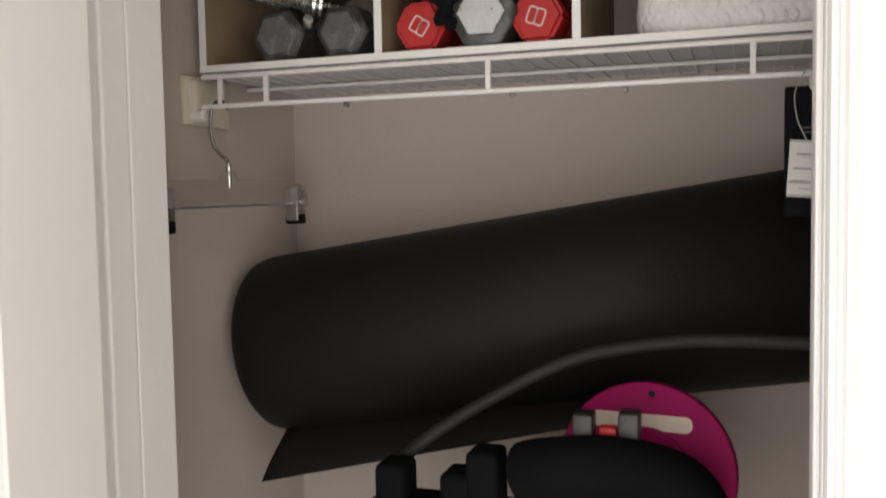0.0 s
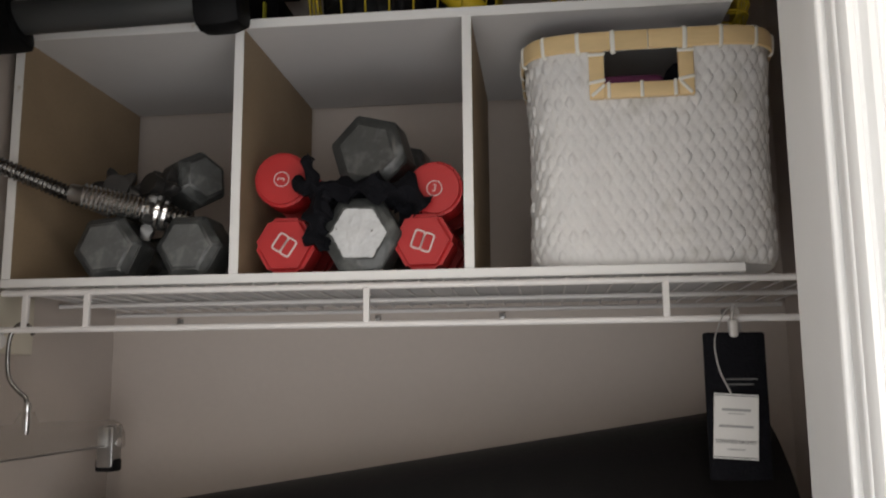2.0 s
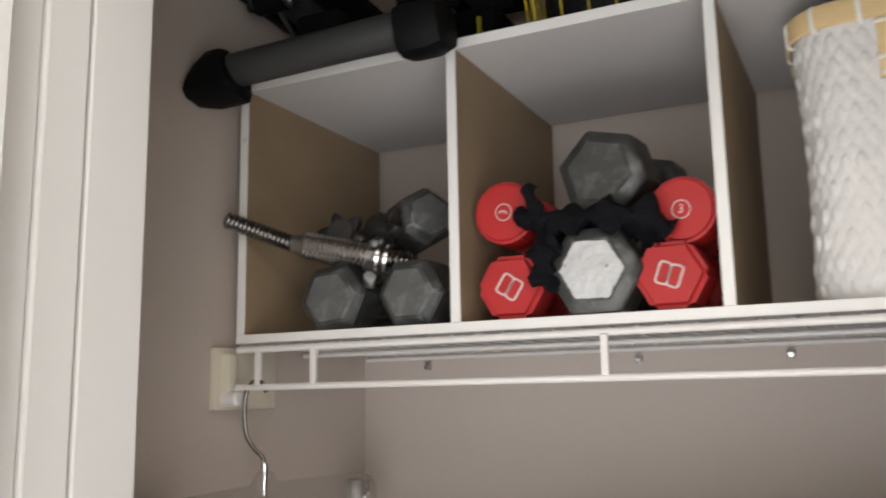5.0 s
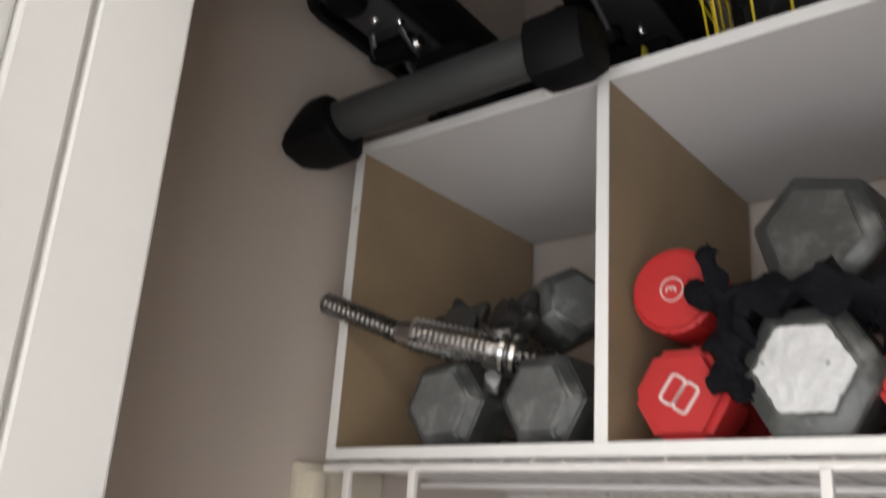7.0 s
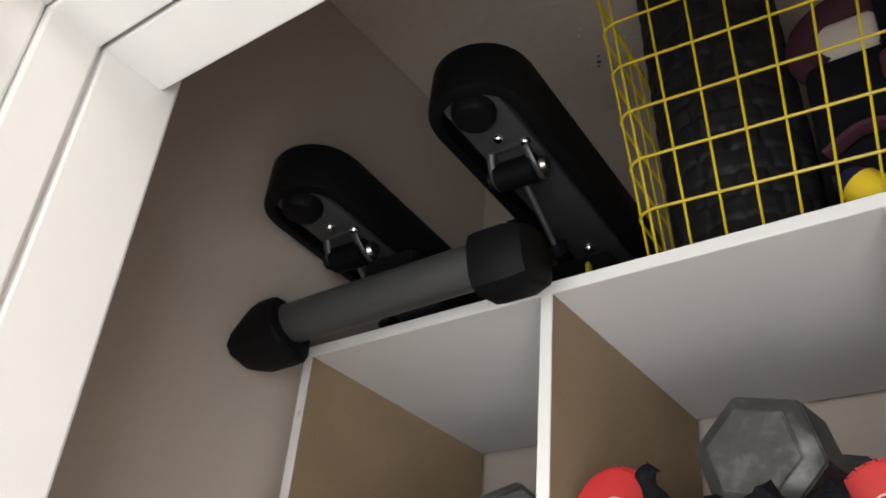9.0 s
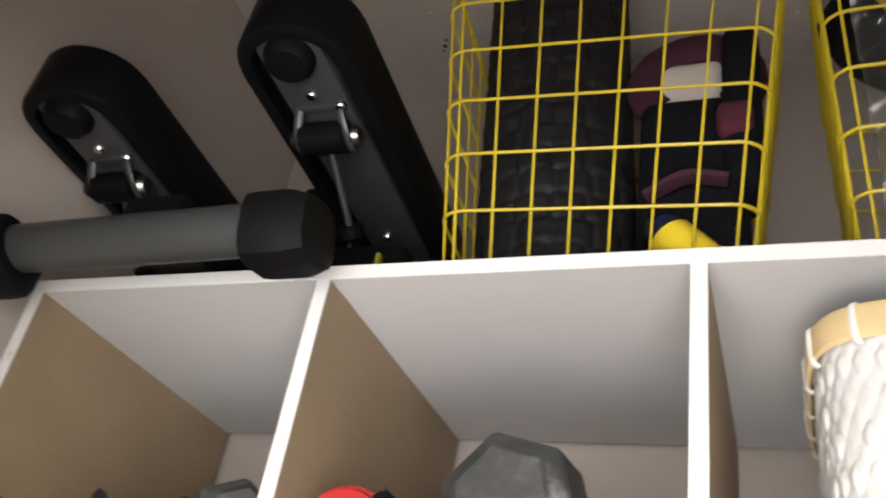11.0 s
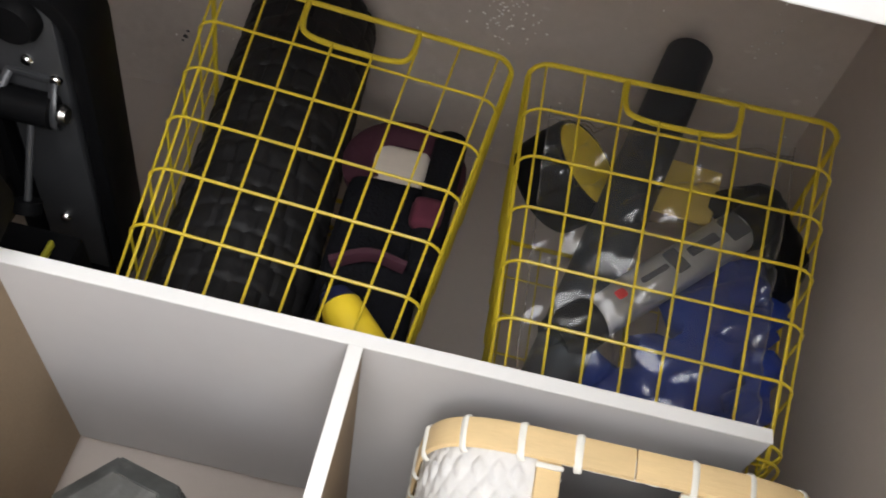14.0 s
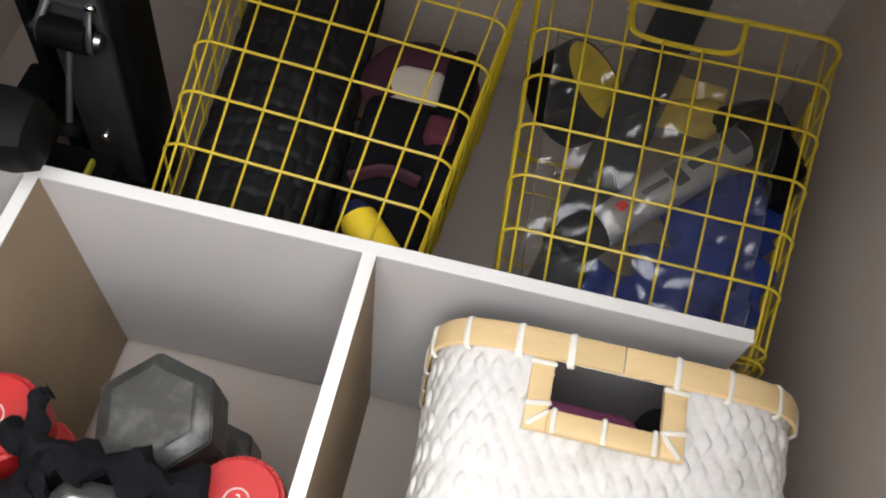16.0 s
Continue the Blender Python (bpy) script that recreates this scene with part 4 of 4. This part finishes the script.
# ---- the mini stepper on top of the organizer ----
step = thing("mini_stepper", "black mini stair stepper with grey foot bar overhanging the organizer", "stepper")
p0, p1 = Vector((0.0255, -0.060, 2.0370)), Vector((0.2605, -0.054, 2.0445))
ax = (p1 - p0).normalized()
part("foot_bar", sweep([p0, p1], 0.0185, 28), M_TUBE, step, "grey painted steel foot bar")
for p, s in ((p0, -1), (p1, 1)):
    q = bmesh.new()
    sec = rounded(0.056, 0.052, 0.015, 2)
    rows = []
    for d, k in ((-0.018, 0.86), (-0.016, 0.97), (-0.008, 1.0), (0.014, 1.0), (0.028, 0.84), (0.030, 0.70)):
        # the outer cap is boot-shaped, longer below than above
        rows.append([q.verts.new((x * k, y * k, d * (1 - 14 * y if s < 0 else 1))) for x, y in sec])
    for r0, r1 in zip(rows, rows[1:]):
        for j in range(len(sec)):
            q.faces.new((r0[j], r0[(j + 1) % len(sec)], r1[(j + 1) % len(sec)], r1[j]))
    q.faces.new(rows[0][::-1]), q.faces.new(rows[-1])
    dv = ax * s
    q.transform(Matrix.Translation(p - Vector((0, 0, 0.006))) @ dv.to_track_quat("Z", "Y").to_matrix().to_4x4() @ pose(0, 0, 0, 0, 0, 12))
    part("foot_cap", q, M_RUBBER, step, "black rubber foot cap")
part("base_spine", box((0.110, -0.05, TOP + 0.004), (0.165, 0.25, TOP + 0.040), 0.006), M_BLACK, step)
part("rear_bar", box((0.02, 0.215, TOP + 0.002), (0.27, 0.25, TOP + 0.036), 0.008), M_BLACK, step)
part("side_frame", box((0.222, 0.062, TOP + 0.002), (0.292, 0.210, TOP + 0.062), 0.006), M_BLACK, step, "black side frame under the pedal")
part("yellow_sleeve", box((0.276, 0.046, TOP + 0.012), (0.280, 0.054, TOP + 0.043), 0.002), M_OLIVE, step, "sliver of yellow plastic between the pedals")
# thin pale strip between the foot bar and the organizer's top
part("base_label", box((0.130, -0.046, TOP + 0.0025), (0.205, -0.020, TOP + 0.0042), 0.0004, 1), M_LABEL, step, "pale strip under the foot bar")
part("mast", box((0.118, 0.15, TOP + 0.035), (0.158, 0.20, TOP + 0.20), 0.006), M_BLACK, step)


def pedal(m):
    """Local: the bolt near the tip at the origin, the pedal runs along y, the underside faces down."""
    t = part("pedal", pedal_shell(), M_BLACK, step, "black plastic pedal seen from beneath")
    t.matrix_basis = m
    part("channel", box((-0.026, -0.063, -0.0035), (0.026, 0.258, 0.012), 0.002), M_PLATE, t, "dark steel channel under the pedal")
    part("bumper", lathe([(0.0195, 0), (0.0195, -0.008), (0.016, -0.014), (0.006, -0.015)], 28, pose(0.000, -0.040, -0.002)), M_RUBBER, t, "round black rubber bumper")
    for x, y in ((0, 0), (-0.004, 0.188), (0.019, 0.014)):
        part("bolt", lathe([(0.0052, 0), (0.0050, -0.002), (0.0032, -0.0042)], 14, pose(x, y, -0.0036)), M_CHROME, t, "bright bolt head")
    for x in (-0.0185, 0.0185):
        pts = [(x * 0.9, 0.014, -0.003), (x, 0.020, -0.012), (x * 1.12, 0.030, -0.021), (x * 1.12, 0.044, -0.024), (x, 0.054, -0.014), (x * 0.9, 0.058, -0.003)]
        part("fork_ear", sweep(spline(pts, 5), 0.0036, 8, flat=0.45), M_PLATE, t)
    part("fork_bridge", box((-0.018, 0.012, -0.006), (0.018, 0.018, -0.003), 0.001), M_PLATE, t)
    part("pivot", sweep([(-0.019, 0.036, -0.017), (0.019, 0.036, -0.017)], 0.0135, 20), M_BLACK, t)
    for x, r in ((-0.027, 0.0085), (0.026, 0.0085)):
        part("pivot_bolt", sweep([(x - 0.004, 0.036, -0.017), (x, 0.036, -0.017), (x + 0.004, 0.036, -0.017)], [r * 0.75, r, r * 0.75], 14), M_DULLCHROME if x > 0 else M_BLACK, t)
    part("piston_rod", sweep([(0.002, 0.046, -0.022), (0.006, 0.100, -0.060)], 0.0030, 10), M_PLATE, t)
    part("piston_body", sweep([(0.0055, 0.098, -0.058), (0.006, 0.106, -0.064)], 0.011, 14), M_BLACK, t)


def pedal_shell():
    out = [(-0.044, 0.272), (0.042, 0.272), (0.045, 0.25), (0.046, -0.026)]
    out += [(-0.001 + 0.046 * math.cos(radians(a)), -0.030 - 0.041 * math.sin(radians(a))) for a in range(12, 180, 12)]
    out += [(-0.048, -0.026), (-0.047, 0.25)]
    b = prism(out, -0.006, 0.045, 0.004)
    f = max((q for q in b.faces if q.calc_center_median().z < 0.0), key=lambda q: q.calc_area())
    r = bmesh.ops.inset_region(b, faces=[f], thickness=0.008)
    g = bmesh.ops.extrude_face_region(b, geom=[f])
    for v in g["geom"]:
        if isinstance(v, bmesh.types.BMVert):
            v.co.z += 0.014
    bmesh.ops.delete(b, geom=[f], context="FACES_ONLY")
    return b


pedal(pose(0.2350, -0.035, 2.190, -1.6, 0, 2.0))
pedal(pose(0.0430, -0.036, 2.158, -1.6, 0, 2.0))

# ---- below the shelf: the rolled mat and what stands before it ----
roll = thing("rolled_mat", "large rolled charcoal foam exercise mat lying aslant", "exercise mat")
a, c = Vector((0.020, 0.160, 1.355)), Vector((0.852, 0.160, 1.4857))
d = (c - a).normalized()
u = Vector((0, 1, 0))
w = d.cross(u)
b = bmesh.new()
turns, n = 3.4, 190
lines = []
for i in range(n + 1):
    ang = 2 * math.pi * turns * i / n
    r = 0.050 + (0.138 - 0.050) * i / n
    lines.append((math.cos(ang + 2.2) * r, math.sin(ang + 2.2) * r * 1.0))
rows = []
for s, k in ((0.0, 0.93), (0.006, 0.965), (0.02, 0.99), (0.05, 1.0), (0.5, 1.0), (1.0, 1.0)):
    rows.append([b.verts.new(a.lerp(c, s) + u * x * k + w * y * k) for x, y in lines])
for r0, r1 in zip(rows, rows[1:]):
    for j in range(n):
        b.faces.new((r0[j], r0[j + 1], r1[j + 1], r1[j]))
me = finish("mat_sheet", b, M_MAT, True)
ob = part("mat_sheet", me, M_MAT, roll)
sol = ob.modifiers.new("thickness", "SOLIDIFY")
sol.thickness, sol.offset = 0.010, 0
b = bmesh.new()
cols, rws = 24, 10
grid = [[b.verts.new(a.lerp(c, 0.058 + 0.66 * j / cols) + Vector((-0.03 * i / rws, -0.05 - 0.045 * math.sin(i / rws * 1.4), -0.118 - 0.085 * i / rws - 0.0 * j + 0.05 * j / cols * i / rws))) for j in range(cols + 1)] for i in range(rws + 1)]
for i in range(rws):
    for j in range(cols):
        b.faces.new((grid[i][j], grid[i][j + 1], grid[i + 1][j + 1], grid[i + 1][j]))
ob = part("mat_flap", finish("mat_flap", b, M_MAT, True), M_MAT, roll, "loose end of the mat hanging down")
sol = ob.modifiers.new("thickness", "SOLIDIFY")
sol.thickness = 0.010
strap = solid("grey_cord", sweep(spline([(0.29, -0.060, 1.225), (0.33, -0.055, 1.270), (0.411, -0.045, 1.325), (0.514, -0.030, 1.379), (0.611, -0.025, 1.402), (0.70, -0.022, 1.409), (0.90, -0.02, 1.408)], 8), 0.008, 10),
              M_STRAP, "dark grey rubber cord arching in front of the mat", "cord")
wheel = thing("pink_wheel", "magenta plastic disc with slots on a black gym device", "disc", pose(0.606, -0.050, 1.262, 82, 0, -6))
ringpts = [(0.100 * math.cos(2 * math.pi * i / 64), 0.100 * math.sin(2 * math.pi * i / 64)) for i in range(64)]
part("plate", prism(ringpts, -0.009, 0.009, 0.004), M_PINK, wheel)
part("hub", lathe([(0.05, 0.0), (0.05, 0.02)], 32), M_PINK, wheel)
part("slot", prism(rounded(0.115, 0.018, 0.008), 0.0085, 0.0098, m=pose(-0.006, 0.055, 0)), M_CREAM, wheel, "pale slot in the disc")
part("hole", lathe([(0.004, 0.0086), (0.004, 0.0096)], 12, pose(0.006, 0.087, 0)), M_BLACK, wheel)
gym = thing("gym_device", "black plastic gym device with padded body and clamps", "gym device")
b = sweep(spline([(0.478, -0.115, 1.266), (0.51, -0.125, 1.276), (0.58, -0.13, 1.284), (0.645, -0.12, 1.268), (0.672, -0.11, 1.224)], 6), [0.024] + [0.036] * 22 + [0.03, 0.026], 18)
part("padded_body", b, M_GYM, gym)
for x, z in ((0.547, 1.322), (0.596, 1.326)):
    part("clamp", box((x - 0.012, -0.125, z - 0.02), (x + 0.010, -0.095, z + 0.018), 0.003), M_DARKNUT, gym, "dark metal clamp")
part("red_button", box((0.562, -0.118, 1.314), (0.582, -0.100, 1.326), 0.004), M_RED, gym)
for lo, hi in (((0.414, -0.13, 1.134), (0.453, -0.08, 1.290)), ((0.383, -0.13, 1.134), (0.42, -0.08, 1.263)), ((0.299, -0.12, 1.084), (0.337, -0.07, 1.264)), ((0.29, -0.12, 1.084), (0.66, -0.06, 1.222))):
    part("upright_arm", box(lo, hi, 0.008, 3), M_GYM, gym)
part("stand", box((0.40, -0.14, 0.0), (0.66, 0.06, 1.154), 0.02), M_GYM, gym)

# ---- the clear hanger on the lip of the shelf ----
hang = thing("clip_hanger", "clear plastic clip hanger with a chrome hook on the shelf lip", "hanger")
hook = spline([(0.046, -0.004, 1.698), (0.040, -0.006, 1.7085), (0.030, -0.006, 1.7095), (0.021, -0.006, 1.698), (0.019, -0.006, 1.675), (0.021, -0.004, 1.652), (0.031, -0.002, 1.638), (0.040, 0.0, 1.628), (0.041, 0.001, 1.600)], 6)
part("hook", sweep(hook, 0.0024, 10), M_THREAD, hang, "chrome wire hook")
part("swivel", sweep([(0.041, 0.001, 1.626), (0.041, 0.001, 1.618), (0.041, 0.001, 1.613), (0.041, 0.001, 1.603), (0.041, 0.001, 1.592)], [0.0035, 0.0045, 0.003, 0.0045, 0.003], 12), M_CHROME, hang)
b = bmesh.new()
edge = [(-0.165, 1.566), (-0.165, 1.600), (-0.02, 1.604), (-0.008, 1.616), (0.012, 1.616), (0.022, 1.604), (0.195, 1.600), (0.215, 1.594), (0.226, 1.582), (0.228, 1.566), (0.215, 1.560), (0.20, 1.567)]
f = b.faces.new([b.verts.new((0.039, y, z)) for y, z in edge])
g = bmesh.ops.extrude_face_region(b, geom=[f])
for v in g["geom"]:
    if isinstance(v, bmesh.types.BMVert):
        v.co.x += 0.004
part("plastic_bar", b, M_CLEAR, hang, "clear plastic bar", smooth=False)
part("bar_rod", sweep([(0.041, -0.165, 1.5665), (0.041, 0.20, 1.568)], 0.0014, 8), M_DULLCHROME, hang)
for y in (0.188, -0.150):
    k = part("clip", box((0.030, y - 0.013, 1.541), (0.052, y + 0.013, 1.593), 0.003), M_DULLCHROME, hang, "chrome spring clip")
    part("clip_pad", box((0.028, y - 0.011, 1.536), (0.054, y + 0.011, 1.552), 0.003), M_BLACK, k)
    part("clip_spring", sweep([(0.028, y, 1.572), (0.054, y, 1.572)], 0.006, 12), M_CHROME, k)

# ---- the scented sachet hanging from the lip ----
sach = thing("scented_sachet", "black scented sachet envelope with a white label on a ribbon", "sachet", pose(0.781, -0.014, 0, 0, 0, 4))
b = box((-0.0295, -0.003, 1.548), (0.0295, 0.006, 1.689), 0.0028, 3)
bmesh.ops.subdivide_edges(b, edges=b.edges[:], cuts=3, use_grid_fill=True)
for v in b.verts:
    k = max(0, 1 - ((v.co.z - 1.60) / 0.07) ** 2)
    v.co.y += (-0.007 if v.co.y < 0.0015 else 0.008) * k * (1 - (v.co.x / 0.03) ** 2)
part("envelope", b, M_CLOTH, sach)
lab = part("label", box((-0.021, -0.0006, -0.0305), (0.021, 0.0006, 0.0305)), M_LABEL, sach, "white printed paper label", smooth=False)
lab.matrix_basis = pose(-0.006, -0.0118, 1.599, 0, 3.5, 0)
up = pose(0, -0.0007, 0, 90, 0, 0)
letters("SCENTED SACHET", 0.0047, pose(0, -0.0004, -0.0145) @ up, lab, M_INK, "printed_words", 0.0002)
for z, wd, ht in ((0.0155, 0.027, 0.0024), (0.0120, 0.016, 0.0008), (0.0, 0.032, 0.0022), (-0.0215, 0.017, 0.0010)):
    part("printed_line", box((-wd / 2, -0.0011, z - ht / 2), (wd / 2, -0.0007, z + ht / 2)), M_GREYPRINT, lab, smooth=False)
part("label_border", box((-0.0205, -0.0011, 0.0285), (0.0205, -0.0007, 0.0292)), M_INK, lab, smooth=False)
part("label_border", box((-0.0205, -0.0011, -0.0292), (0.0205, -0.0007, -0.0285)), M_INK, lab, smooth=False)
for z, wd in ((1.6435, 0.031), (1.6385, 0.027)):
    part("printed_line", box((-0.013, -0.0085, z - 0.0008), (-0.013 + wd, -0.0078, z + 0.0008)), M_GREYPRINT2, sach, smooth=False)
part("ribbon", sweep(spline([(-0.008, -0.008, 1.630), (-0.017, -0.006, 1.652), (-0.020, -0.004, 1.678), (-0.014, -0.001, 1.696), (-0.004, 0.004, 1.712), (0.006, 0.010, 1.7135), (0.010, 0.014, 1.698), (0.008, 0.012, 1.688)], 6), 0.0022, 8, flat=0.3), M_SATIN, sach, "silver-grey satin ribbon")
part("ribbon_knot", box((-0.005, -0.006, 1.684), (0.004, 0.004, 1.702), 0.003, 3), M_SATIN, sach)
part("ribbon", sweep(spline([(-0.002, -0.002, 1.70), (0.001, 0.0, 1.713), (0.004, 0.016, 1.712), (0.012, 0.016, 1.690)], 6), 0.0030, 8, flat=0.3), M_SATIN, sach)
